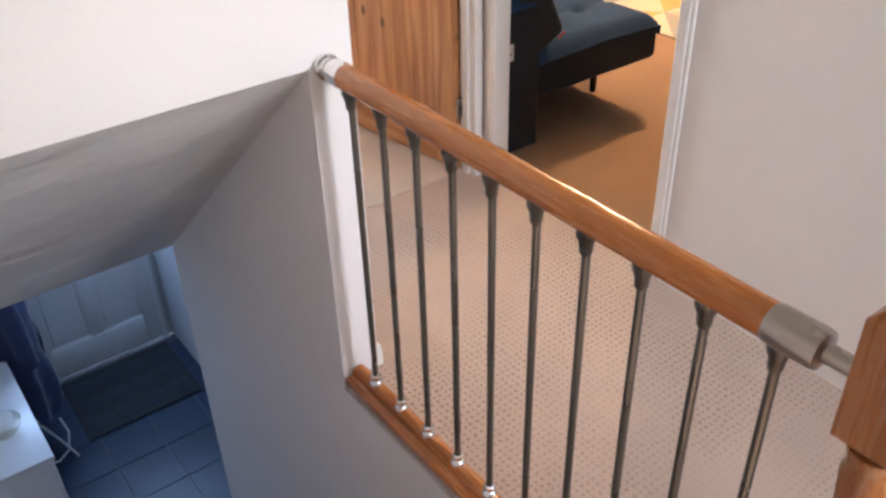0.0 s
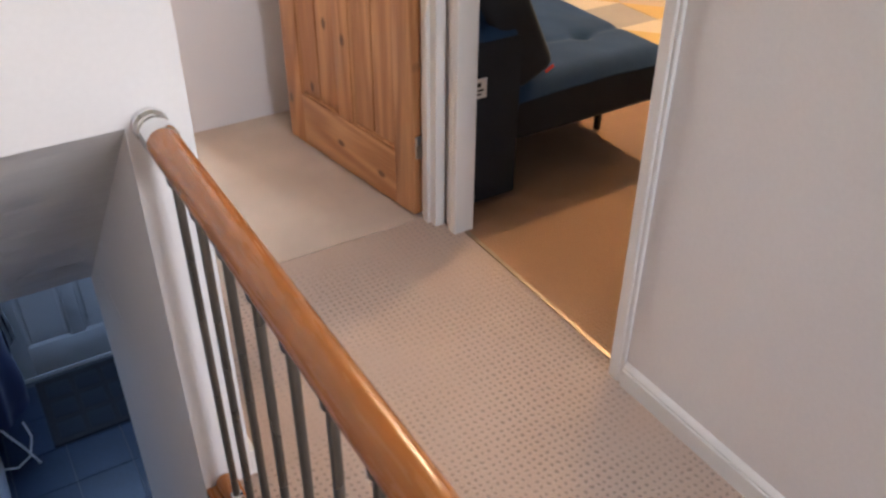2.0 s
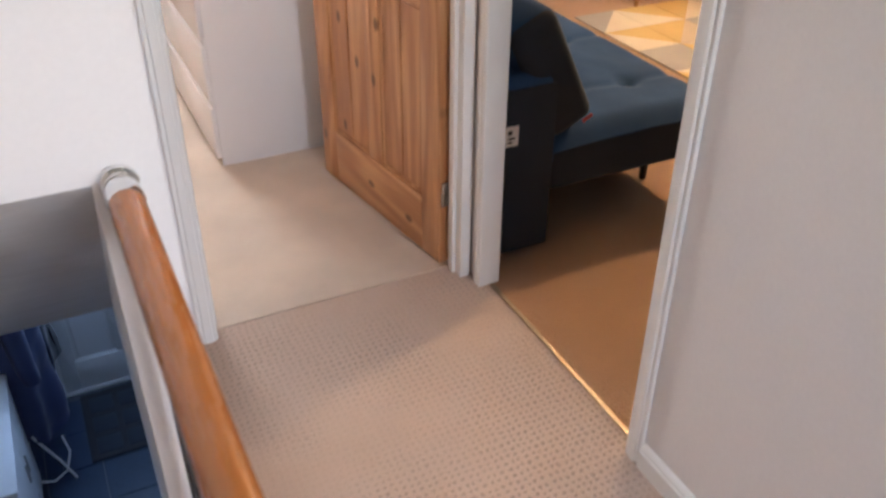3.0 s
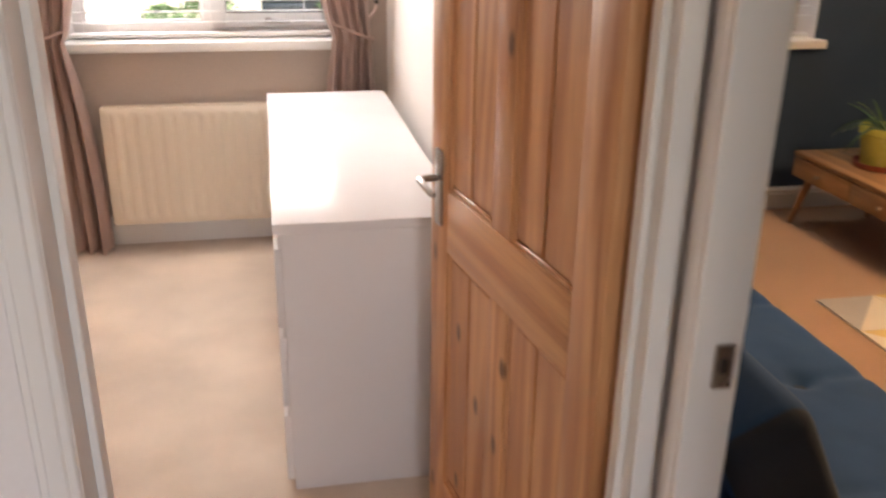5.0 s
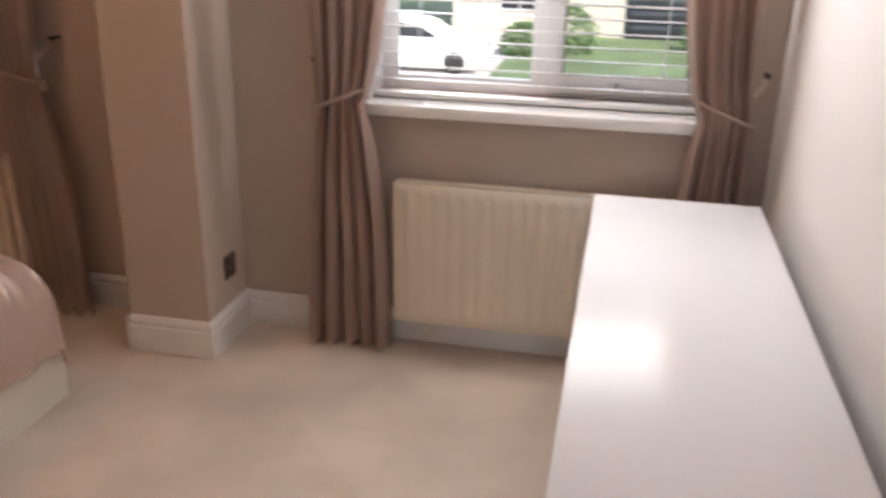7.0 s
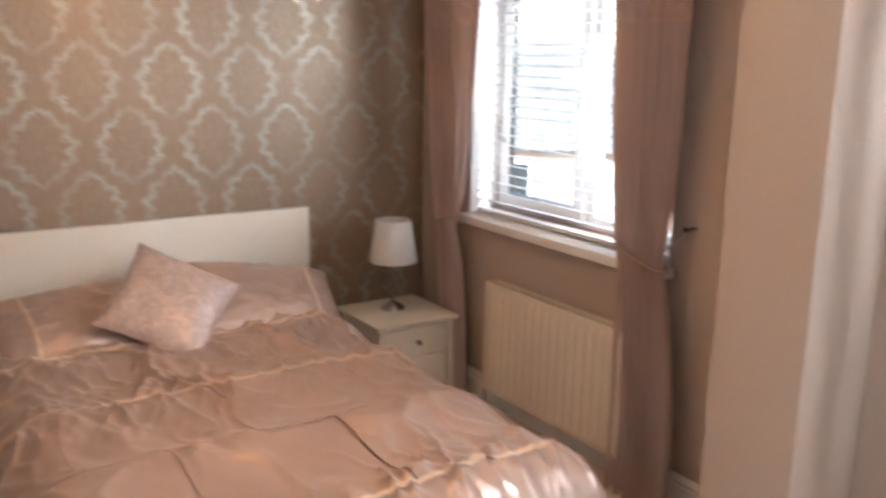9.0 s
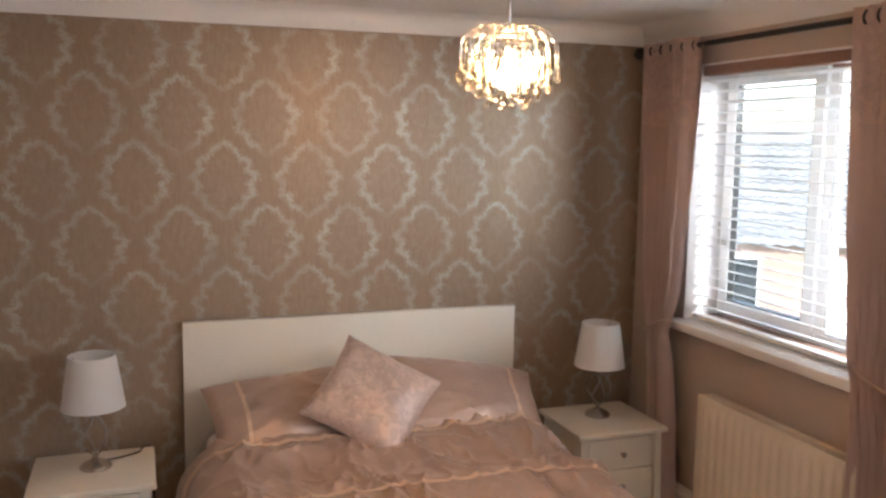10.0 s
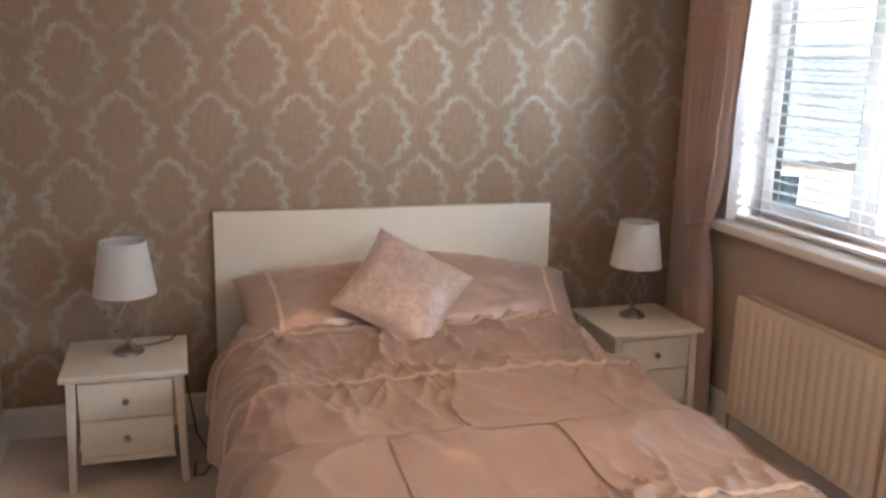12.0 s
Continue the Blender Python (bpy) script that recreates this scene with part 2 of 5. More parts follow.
M = {
    "white_wall": plain("white_wall_paint", (0.80, 0.765, 0.755), 0.7, vary=0.025, big=0.9, fine=90, relief=0.08),
    # stretched relief and faint tone streaks imitate light streaking over the soffit
    "soffit": plain("light_streaked_plaster", (0.62, 0.60, 0.58), 0.32, vary=0.04, big=2.0, fine=3.2, relief=0.5, depth=0.05, stretch=(0.5, 1.5, 1.5)),
    "taupe": plain("taupe_wall_paint", (0.51, 0.415, 0.35), 0.6, vary=0.04, big=0.8, fine=80, relief=0.08),
    "pale": plain("off_white_wall_paint", (0.74, 0.69, 0.65), 0.6, vary=0.03, big=0.8, fine=80, relief=0.08),
    "teal": plain("dark_teal_wall_paint", (0.027, 0.050, 0.090), 0.55, vary=0.06, big=0.8, fine=80, relief=0.08),
    "hall": plain("hall_wall_paint", (0.62, 0.62, 0.62), 0.6, vary=0.03),
    "ceiling": plain("white_ceiling_paint", (0.80, 0.78, 0.75), 0.8, vary=0.02, fine=50, relief=0.12),
    "gloss": plain("white_gloss_paint", (0.80, 0.785, 0.765), 0.3, vary=0.012, patchy=0.015, big=3, fine=35, relief=0.05, stretch=(1, 1, 0.2)),
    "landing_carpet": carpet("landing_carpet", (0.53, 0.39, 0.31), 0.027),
    "cream_carpet": carpet("cream_carpet", (0.61, 0.50, 0.41), 0, 0.24),
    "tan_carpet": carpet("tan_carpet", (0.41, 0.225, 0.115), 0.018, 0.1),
    "pine": wood("knotty_pine", (0.63, 0.325, 0.15), (0.41, 0.17, 0.065), 0.42, coat=0.2),
    "pine_x": wood("knotty_pine_rail", (0.64, 0.34, 0.16), (0.42, 0.18, 0.07), 0.42, axis=0, coat=0.2),
    "rail_wood": wood("varnished_beech", (0.54, 0.185, 0.042), (0.41, 0.125, 0.025), 0.26, axis=1, knots=False, coat=0.5, ring=16),
    "post_wood": wood("varnished_beech_post", (0.38, 0.145, 0.047), (0.28, 0.095, 0.026), 0.3, axis=2, knots=False, coat=0.4, ring=16),
    "bench_wood": wood("oiled_acacia", (0.46, 0.24, 0.10), (0.25, 0.115, 0.045), 0.4, axis=1, knots=False, coat=0.2, ring=20),
    "pewter": plain("grey_pewter", (0.15, 0.14, 0.125), 0.28, metal=0.8, vary=0.06, fine=150, relief=0.05),
    "chrome": plain("chrome", (0.80, 0.80, 0.80), 0.07, metal=1.0, vary=0.03, relief=0.02),
    "nickel": plain("brushed_nickel", (0.42, 0.39, 0.36), 0.28, metal=1.0, vary=0.05, fine=200, relief=0.05),
    "brass": plain("threshold_brass", (0.46, 0.37, 0.27), 0.5, metal=1.0, vary=0.05),
    "laminate": plain("white_laminate", (0.74, 0.715, 0.72), 0.2, vary=0.008, patchy=0.004, big=2, fine=120, relief=0.012, Specular_IOR_Level=0.07),
    "cream_paint": plain("ivory_paint", (0.74, 0.69, 0.60), 0.38, vary=0.02, big=2, fine=70, relief=0.05),
    "radiator": plain("cream_radiator_enamel", (0.74, 0.64, 0.52), 0.35, vary=0.02, big=2, fine=60, relief=0.04),
    "satin": fabric("dusky_pink_satin", (0.53, 0.385, 0.315), 0.28, 0.1, vary=0.07, spec=0.75, metal=0.3),
    "satin_matt": fabric("dusky_pink_matt_satin", (0.50, 0.365, 0.30), 0.36, 0.12, vary=0.06, spec=0.6, metal=0.22),
    "satin_band": fabric("pale_ribbon", (0.74, 0.555, 0.42), 0.35, 0.3, spec=0.7),
    "cushion": fabric("crushed_pale_pink_velvet", (0.54, 0.42, 0.37), 0.36, 0.4, blotch=0.28, metal=0.15),
    "curtain": fabric("mauve_taupe_satin", (0.50, 0.37, 0.32), 0.36, 0.15, spec=0.6, sheer=0.3, metal=0.2),
    "curtain_band": fabric("damask_curtain_heading", (0.48, 0.355, 0.305), 0.40, 0.3, blotch=0.35, sheer=0.34),
    "blue_fabric": fabric("navy_blue_weave", (0.011, 0.048, 0.125), 0.9, 0.02, vary=0.15, weave=420),
    "dark_fabric": fabric("charcoal_weave", (0.020, 0.025, 0.036), 0.9, 0.08, vary=0.15, weave=420),
    "frame_brown": wood("rosewood_frame", (0.40, 0.24, 0.175), (0.28, 0.15, 0.105), 0.4, axis=0, knots=False, coat=0.2),
    "upvc": plain("white_upvc", (0.80, 0.79, 0.78), 0.3, vary=0.02, relief=0.03),
    "blind": plain("white_blind_slat", (0.82, 0.81, 0.79), 0.4, vary=0.02, relief=0.03),
    "glass": glass_mat("window_glass"),
    "crystal": clear_crystal("crystal_drop"),
    "tile": plain("dark_slate_tile", (0.020, 0.034, 0.066), 0.35, vary=0.2, big=4, fine=40, relief=0.1),
    "grout": plain("grey_grout", (0.10, 0.11, 0.13), 0.9),
    "mat": fabric("dark_coir_mat", (0.02, 0.02, 0.022), 0.95, 0.1, blotch=0.4, weave=300),
    "black": plain("dark_metal", (0.03, 0.027, 0.025), 0.4, metal=0.4),
    "socket": plain("bronze_plate", (0.13, 0.10, 0.075), 0.35, metal=0.8, vary=0.05),
}

BED_Z = 0.56


# ---- mesh helpers ----
def finish(name, bm, material, smooth=False):
    me = bpy.data.meshes.new(name)
    bm.normal_update()
    bm.to_mesh(me)
    bm.free()
    for m in (material if isinstance(material, (list, tuple)) else [material]):
        me.materials.append(M[m] if isinstance(m, str) else m)
    if smooth:
        me.polygons.foreach_set("use_smooth", [True] * len(me.polygons))
        me.set_sharp_from_angle(angle=radians(38))
    return me


def part(name, bm, material, parent, label="", smooth=True):
    ob = new(name, finish(name, bm, material, smooth))
    ob.parent = parent
    if label:
        tagged(ob, label)
    return ob


def thing(name, label, category, at=(0, 0, 0), turn=0, group=""):
    e = new(name)
    e.empty_display_size = 0.1
    e.matrix_world = pose(*at, 0, 0, turn)
    return tagged(e, label, category, group)


def setting(name, bm, material, label, category, smooth=False):
    return tagged(new(name, finish(name, bm, material, smooth)), label, category, kind="structure")


def box(bm, x0, x1, y0, y1, z0, z1, bevel=0.0, seg=2):
    c = Matrix.Translation(((x0 + x1) / 2, (y0 + y1) / 2, (z0 + z1) / 2)) @ Matrix.Diagonal((abs(x1 - x0), abs(y1 - y0), abs(z1 - z0), 1))
    r = bmesh.ops.create_cube(bm, size=1, matrix=c)
    if bevel:
        es = {e for v in r["verts"] for e in v.link_edges}
        bmesh.ops.bevel(bm, geom=list(es), offset=bevel, segments=seg, profile=0.5, affect="EDGES")
    return bm


def boxes(*rows, bevel=0.0):
    bm = bmesh.new()
    for r in rows:
        box(bm, *r, bevel=bevel)
    return bm


def tube(bm, path, radius, sides=10, cap=True):
    """A round bar along a list of points; radius one number or one a point."""
    pts = [Vector(p) for p in path]
    rad = radius if isinstance(radius, (list, tuple)) else [radius] * len(pts)
    rings, up = [], None
    for i, p in enumerate(pts):
        d = (pts[min(i + 1, len(pts) - 1)] - pts[max(i - 1, 0)]).normalized()
        if up is None:
            up = Vector((1, 0, 0)) if abs(d.x) < 0.8 else Vector((0, 1, 0))
        a = d.cross(up).normalized()
        b = a.cross(d).normalized()
        up = b
        rings.append([bm.verts.new(p + (a * math.cos(2 * math.pi * k / sides) + b * math.sin(2 * math.pi * k / sides)) * rad[i]) for k in range(sides)])
    for r0, r1 in zip(rings, rings[1:]):
        for k in range(sides):
            bm.faces.new((r0[k], r0[(k + 1) % sides], r1[(k + 1) % sides], r1[k]))
    if cap:
        bm.faces.new(rings[0][::-1])
        bm.faces.new(rings[-1])
    bmesh.ops.recalc_face_normals(bm, faces=bm.faces[:])
    return bm


def lathe(bm, profile, sides=20, at=(0, 0, 0)):
    """Turn rows of (radius, height) round the upright through at."""
    rings = []
    for r, z in profile:
        rings.append([bm.verts.new((at[0] + r * math.cos(2 * math.pi * k / sides), at[1] + r * math.sin(2 * math.pi * k / sides), at[2] + z)) for k in range(sides)])
    for r0, r1 in zip(rings, rings[1:]):
        for k in range(sides):
            bm.faces.new((r0[k], r0[(k + 1) % sides], r1[(k + 1) % sides], r1[k]))
    if profile[0][0] > 1e-5:
        bm.faces.new(rings[0][::-1])
    if profile[-1][0] > 1e-5:
        bm.faces.new(rings[-1])
    bmesh.ops.remove_doubles(bm, verts=bm.verts[:], dist=1e-6)
    bmesh.ops.recalc_face_normals(bm, faces=bm.faces[:])
    return bm


def prism(bm, outline, x0, x1):
    """An outline of (y, z) drawn out along x."""
    a = [bm.verts.new((x0, y, z)) for y, z in outline]
    b = [bm.verts.new((x1, y, z)) for y, z in outline]
    k = len(outline)
    for i in range(k):
        bm.faces.new((a[i], a[(i + 1) % k], b[(i + 1) % k], b[i]))
    bm.faces.new(a[::-1])
    bm.faces.new(b)
    bmesh.ops.recalc_face_normals(bm, faces=bm.faces[:])
    return bm


def sheet(nu, nv, place, thick=0.0):
    """A grid of points place(u, v), u and v from 0 to 1; thick gives it a back, away from its normal."""
    bm = bmesh.new()
    p = [[Vector(place(i / nu, j / nv)) for i in range(nu + 1)] for j in range(nv + 1)]
    front = [[bm.verts.new(q) for q in row] for row in p]
    layers = [front]
    if thick:
        back = []
        for j in range(nv + 1):
            row = []
            for i in range(nu + 1):
                du = p[j][min(i + 1, nu)] - p[j][max(i - 1, 0)]
                dv = p[min(j + 1, nv)][i] - p[max(j - 1, 0)][i]
                nrm = du.cross(dv)
                row.append(bm.verts.new(p[j][i] - (nrm.normalized() if nrm.length > 1e-12 else Vector((0, 0, 1))) * thick))
            back.append(row)
        layers.append(back)
    for k, g in enumerate(layers):
        for j in range(nv):
            for i in range(nu):
                q = (g[j][i], g[j][i + 1], g[j + 1][i + 1], g[j + 1][i])
                bm.faces.new(q if k == 0 else q[::-1])
    if thick:
        rim = [(0, i) for i in range(nu)] + [(j, nu) for j in range(nv)] + [(nv, i) for i in range(nu, 0, -1)] + [(j, 0) for j in range(nv, 0, -1)]
        for (j0, i0), (j1, i1) in zip(rim, rim[1:] + rim[:1]):
            bm.faces.new((front[j1][i1], front[j0][i0], back[j0][i0], back[j1][i1]))
    return bm


def fbm(x, y, z=0.0, octaves=3):
    return noise.fractal(Vector((x, y, z)), 1.0, 2.0, octaves)


CEIL = 2.33
HALL = -2.55


# ---- the building ----
def skirting_run(bm, a, b, normal, h=0.12, t=0.016):
    """A moulded skirting board along a wall's foot from a to b."""
    a, b, nrm = Vector((*a, 0)), Vector((*b, 0)), Vector((*normal, 0))
    prof = [(0, 0), (t, 0), (t, h * 0.70), (t * 0.72, h * 0.73), (t * 0.72, h * 0.80), (t * 0.9, h * 0.84), (t * 0.45, h * 0.96), (0, h)]
    A = [bm.verts.new(a + nrm * u + Vector((0, 0, z))) for u, z in prof]
    B = [bm.verts.new(b + nrm * u + Vector((0, 0, z))) for u, z in prof]
    k = len(prof)
    for i in range(k):
        bm.faces.new((A[i], A[(i + 1) % k], B[(i + 1) % k], B[i]))
    bm.faces.new(A[::-1])
    bm.faces.new(B)
    bmesh.ops.recalc_face_normals(bm, faces=bm.faces[:])


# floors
setting("floor_landing", boxes((-0.03, 1.028, -1.28, 0.742, -0.2, 0), (-1.1, 1.0, -2.6, -1.28, -0.2, 0)), "landing_carpet", "beige looped landing carpet with small hollows, their shade in the colour", "carpet")
setting("floor_bedroom", boxes((-3.5, 1.01, 1.12, 3.76, -0.03, 0.002), (0.0, 1.01, 0.742, 1.12, -0.03, 0.002), (-3.5, -1.2, 0.48, 1.12, -0.03, 0.002)), "cream_carpet", "cream plush bedroom carpet, lightly trodden", "carpet")
setting("floor_sofa_room", boxes((1.028, 1.06, -0.16, 0.595, -0.2, 0.001), (1.06, 3.8, -0.8, 3.76, -0.2, 0.001)), "tan_carpet", "tan looped carpet in the sofa room", "carpet")
setting("floor_hall", boxes((-1.1, 0.6, -1.5, 3.8, HALL - 0.1, HALL - 0.006)), "grout", "grey grout bed of the hall floor", "floor")

# walls
setting("wall_landing_east", boxes((1.0, 1.055, -2.6, -0.19, -0.2, CEIL), (1.0, 1.055, -0.19, 0.625, 2.03, CEIL), (1.0, 1.055, 0.625, 0.72, 0, CEIL)), "white_wall", "white painted landing wall", "wall")
setting("wall_bedroom_east", boxes((1.01, 1.055, 0.72, 3.74, 0, CEIL)), "pale", "off-white painted bedroom wall", "wall")
setting("wall_sofa_room_west", boxes((1.0552, 1.0592, -0.8, -0.19, 0, CEIL), (1.055, 1.061, -0.19, 0.625, 2.03, CEIL), (1.055, 1.061, 0.625, 3.74, 0, CEIL)), "teal", "dark teal painted wall", "wall")
setting("wall_stair_end", boxes((-1.1, -0.04, 0, 0.1, 0.905, CEIL), (-0.04, 0.07, 0, 0.72, -0.02, CEIL)), "white_wall", "white painted wall above the stairs", "wall")
setting("wall_stairwell_east", boxes((-0.04, 0.07, -1.28, 1.32, HALL, -0.2), (-0.04, -0.032, -1.28, 0, -0.2, -0.03), (-0.04, 0.07, 0, 1.32, -0.2, -0.02)), "white_wall", "white painted stairwell wall", "wall")
b = boxes((-1.2, -1.1, -2.6, 0.6, HALL, CEIL), (-1.2, -1.1, 0.6, 3.8, HALL, -0.2))
prism(b, [(0.6, -0.2), (1.06, -0.2), (1.06, 0.08), (0.6, 0.48)], -1.2, -1.1)
setting("wall_stairwell_west", b, "white_wall", "white painted stairwell wall", "wall")
b = prism(bmesh.new(), [(0.72, -0.02), (1.06, -0.02), (1.06, 0.06), (0.72, 0.36)], -0.039, 0.06)
setting("wall_stair_bulkhead", b, "white_wall", "white painted cheek of the stair bulkhead", "wall")
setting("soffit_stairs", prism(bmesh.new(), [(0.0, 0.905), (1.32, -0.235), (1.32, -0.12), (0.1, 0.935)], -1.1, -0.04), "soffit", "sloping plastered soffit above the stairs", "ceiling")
# the opening is invented, out of view, to let the fill lamp in
setting("wall_south", boxes((-1.2, 1.1, -2.7, -2.6, HALL, 0.95), (-1.2, 1.1, -2.7, -2.6, 2.12, CEIL), (-1.2, 0.05, -2.7, -2.6, 0.95, 2.12), (0.98, 1.1, -2.7, -2.6, 0.95, 2.12)), "white_wall", "white painted wall with an added opening, out of view", "wall")
setting("wall_bedroom_south", boxes((-1.2, -0.03, 0.722, 0.83, 0.40, CEIL), (-0.03, 0.17, 0.722, 0.83, 0.0, CEIL), (0.17, 0.99, 0.722, 0.83, 2.03, CEIL), (-3.5, -1.2, 0.48, 0.6, 0, CEIL), (-1.2, -1.1, 0.6, 0.722, 0.5, CEIL)), "taupe", "taupe painted bedroom wall", "wall")
setting("wall_bedroom_landing_face", boxes((0.07, 0.17, 0.70, 0.722, 0, CEIL), (0.17, 0.99, 0.70, 0.722, 2.03, CEIL)), "white_wall", "white painted wall round the bedroom doorway", "wall")
setting("wall_headboard", boxes((-3.6, -3.47, 0.48, 3.76, 0, CEIL)), damask("damask_wallpaper"), "taupe wallpaper with pearl damask wreaths", "wall")


def window_wall(name, x0, x1, openings, material, label):
    bm = bmesh.new()
    x = x0
    for a, c, z0, z1 in openings:
        box(bm, x, a, 3.74, 4.0, -0.2, CEIL)
        box(bm, a, c, 3.74, 4.0, -0.2, z0)
        box(bm, a, c, 3.74, 4.0, z1, CEIL)
        x = c
    box(bm, x, x1, 3.74, 4.0, -0.2, CEIL)
    return setting(name, bm, material, label, "wall")


W1 = (-0.39, 0.82)
W2 = (-3.03, -1.72)
W3 = (2.0, 3.20)
window_wall("wall_bedroom_north", -3.6, 1.05, [(*W2, 0.90, 2.12), (*W1, 0.90, 2.12)], "taupe", "taupe painted bedroom wall with two windows")
window_wall("wall_sofa_room_north", 1.05, 3.9, [(*W3, 0.86, 2.12)], "teal", "dark teal wall with a window")
setting("wall_nib", boxes((-1.225, -0.905, 3.40, 3.74, 0, CEIL), bevel=0.004), "taupe", "taupe painted pier between the two windows", "wall")
setting("wall_sofa_room_east", boxes((3.74, 3.84, -0.8, 3.74, 0, CEIL)), "teal", "dark teal painted wall", "wall")
setting("wall_sofa_room_south", boxes((1.055, 3.84, -0.9, -0.8, 0, CEIL)), "teal", "dark teal painted wall", "wall")
setting("wall_hall_west", boxes((-1.1, -0.70, 3.08, 3.8, HALL, -0.235)), "hall", "pale painted wall with coat hooks", "wall")
b = boxes((0.52, 0.62, 1.32, 3.8, HALL, -0.235), (0.07, 0.52, 1.22, 1.32, HALL, -0.235))
setting("wall_hall_east", b, "hall", "pale painted hall wall", "wall")
setting("wall_hall_north", boxes((-1.1, -0.47, 3.8, 4.0, HALL, -0.2), (0.47, 0.62, 3.8, 4.0, HALL, -0.2), (-0.47, 0.47, 3.8, 4.0, HALL + 2.08, -0.2)), "hall", "pale painted wall round the front door", "wall")
setting("wall_hall_south", boxes((-1.2, 0.07, -1.6, -1.5, HALL, -0.2)), "hall", "pale painted wall behind the stairs", "wall")

# ceilings
setting("ceiling_landing", boxes((-1.2, 1.055, -2.7, 0.72, CEIL, CEIL + 0.1)), "ceiling", "white ceiling", "ceiling")
setting("ceiling_bedroom", boxes((-3.6, 1.055, 0.72, 4.0, CEIL + 0.004, CEIL + 0.1), (-3.6, -1.2, 0.48, 0.72, CEIL + 0.004, CEIL + 0.1)), "ceiling", "white bedroom ceiling", "ceiling")
setting("ceiling_sofa_room", boxes((1.055, 3.9, -0.9, 4.0, CEIL + 0.002, CEIL + 0.1)), "ceiling", "white ceiling", "ceiling")
setting("ceiling_hall", boxes((-1.1, 0.62, 1.32, 4.0, -0.235, -0.12)), "ceiling", "white hall ceiling", "ceiling")


def coving_run(bm, a, b, normal, s=0.09):
    a, b, nrm = Vector((*a, 0)), Vector((*b, 0)), Vector((*normal, 0))
    prof = [(0, CEIL - s), (0.012, CEIL - s)] + [(0.012 + (s - 0.02) * (1 - math.cos(t)), CEIL - s + 0.01 + (s - 0.012) * math.sin(t)) for t in (0.1, 0.4, 0.8, 1.2, 1.5)] + [(s, CEIL + 0.003), (0, CEIL + 0.003)]
    A = [bm.verts.new(a + nrm * u + Vector((0, 0, z))) for u, z in prof]
    B = [bm.verts.new(b + nrm * u + Vector((0, 0, z))) for u, z in prof]
    k = len(prof)
    for i in range(k):
        bm.faces.new((A[i], A[(i + 1) % k], B[(i + 1) % k], B[i]))
    bm.faces.new(A[::-1])
    bm.faces.new(B)
    bmesh.ops.recalc_face_normals(bm, faces=bm.faces[:])


b = bmesh.new()
coving_run(b, (-3.469, 0.6), (-3.469, 3.74), (1, 0))
coving_run(b, (-3.47, 3.739), (1.01, 3.739), (0, -1))
coving_run(b, (1.009, 0.83), (1.009, 3.74), (-1, 0))
setting("trim_coving", b, "ceiling", "white plaster coving round the bedroom ceiling", "coving", True)

# skirting boards
b = bmesh.new()
skirting_run(b, (0.999, -2.6), (0.999, -0.209), (-1, 0), 0.072)
skirting_run(b, (0.071, 0.0), (0.071, 0.68), (1, 0), 0.075)
setting("baseboard_landing", b, "gloss", "white gloss skirting board on the landing", "skirting", True)
b = bmesh.new()
skirting_run(b, (-3.469, 0.6), (-3.469, 3.74), (1, 0), 0.14)
skirting_run(b, (-3.47, 3.739), (-1.225, 3.739), (0, -1), 0.14)
skirting_run(b, (-0.905, 3.739), (1.01, 3.739), (0, -1), 0.14)
skirting_run(b, (-1.225, 3.401), (-0.905, 3.401), (0, -1), 0.15)
skirting_run(b, (-0.906, 3.385), (-0.906, 3.74), (1, 0), 0.15)
skirting_run(b, (-1.224, 3.74), (-1.224, 3.385), (-1, 0), 0.15)
skirting_run(b, (1.009, 1.5), (1.009, 3.74), (-1, 0), 0.14)
skirting_run(b, (-3.47, 0.601), (-1.2, 0.601), (0, 1), 0.14)
setting("baseboard_bedroom", b, "gloss", "white gloss skirting board in the bedroom", "skirting", True)
b = bmesh.new()
skirting_run(b, (1.061, 3.739), (3.74, 3.739), (0, -1), 0.12)
skirting_run(b, (3.739, -0.8), (3.739, 3.74), (-1, 0), 0.12)
setting("baseboard_sofa_room", b, "gloss", "cream gloss skirting board under the dark wall", "skirting", True)


def architrave(bm, axis, face, sign, a, b, top, w=0.05, t=0.016):
    """A moulded frame round an opening from a to b: axis 0 lies along x, 1 along y; face is the wall's face, sign its outward side."""
    for lo, hi, z0, z1 in ((a - w, a, 0, top + w), (b, b + w, 0, top + w), (a, b, top, top + w)):
        for k, (ins, th) in enumerate(((0.0, t * 0.7), (0.012, t))):
            l2, h2 = (lo + ins, hi - ins) if hi - lo < 0.3 else (lo, hi)
            zz0, zz1 = (z0, z1 - ins) if hi - lo < 0.3 else (z0 + ins, z1 - ins)
            f0, f1 = sorted((face, face + sign * th))
            if axis == 0:
                box(bm, l2, h2, f0, f1, zz0, zz1, 0.003, 1)
            else:
                box(bm, f0, f1, l2, h2, zz0, zz1, 0.003, 1)


# door linings and architraves
b = boxes((0.985, 1.056, -0.19, -0.16, 0, 2.0), (0.985, 1.056, 0.595, 0.625, 0, 2.0), (0.985, 1.056, -0.19, 0.625, 2.0, 2.03), bevel=0.003)
architrave(b, 1, 0.999, -1, -0.162, 0.597, 2.0, 0.046)
setting("trim_sofa_doorway", b, "gloss", "white gloss frame of the sofa room doorway", "door frame")
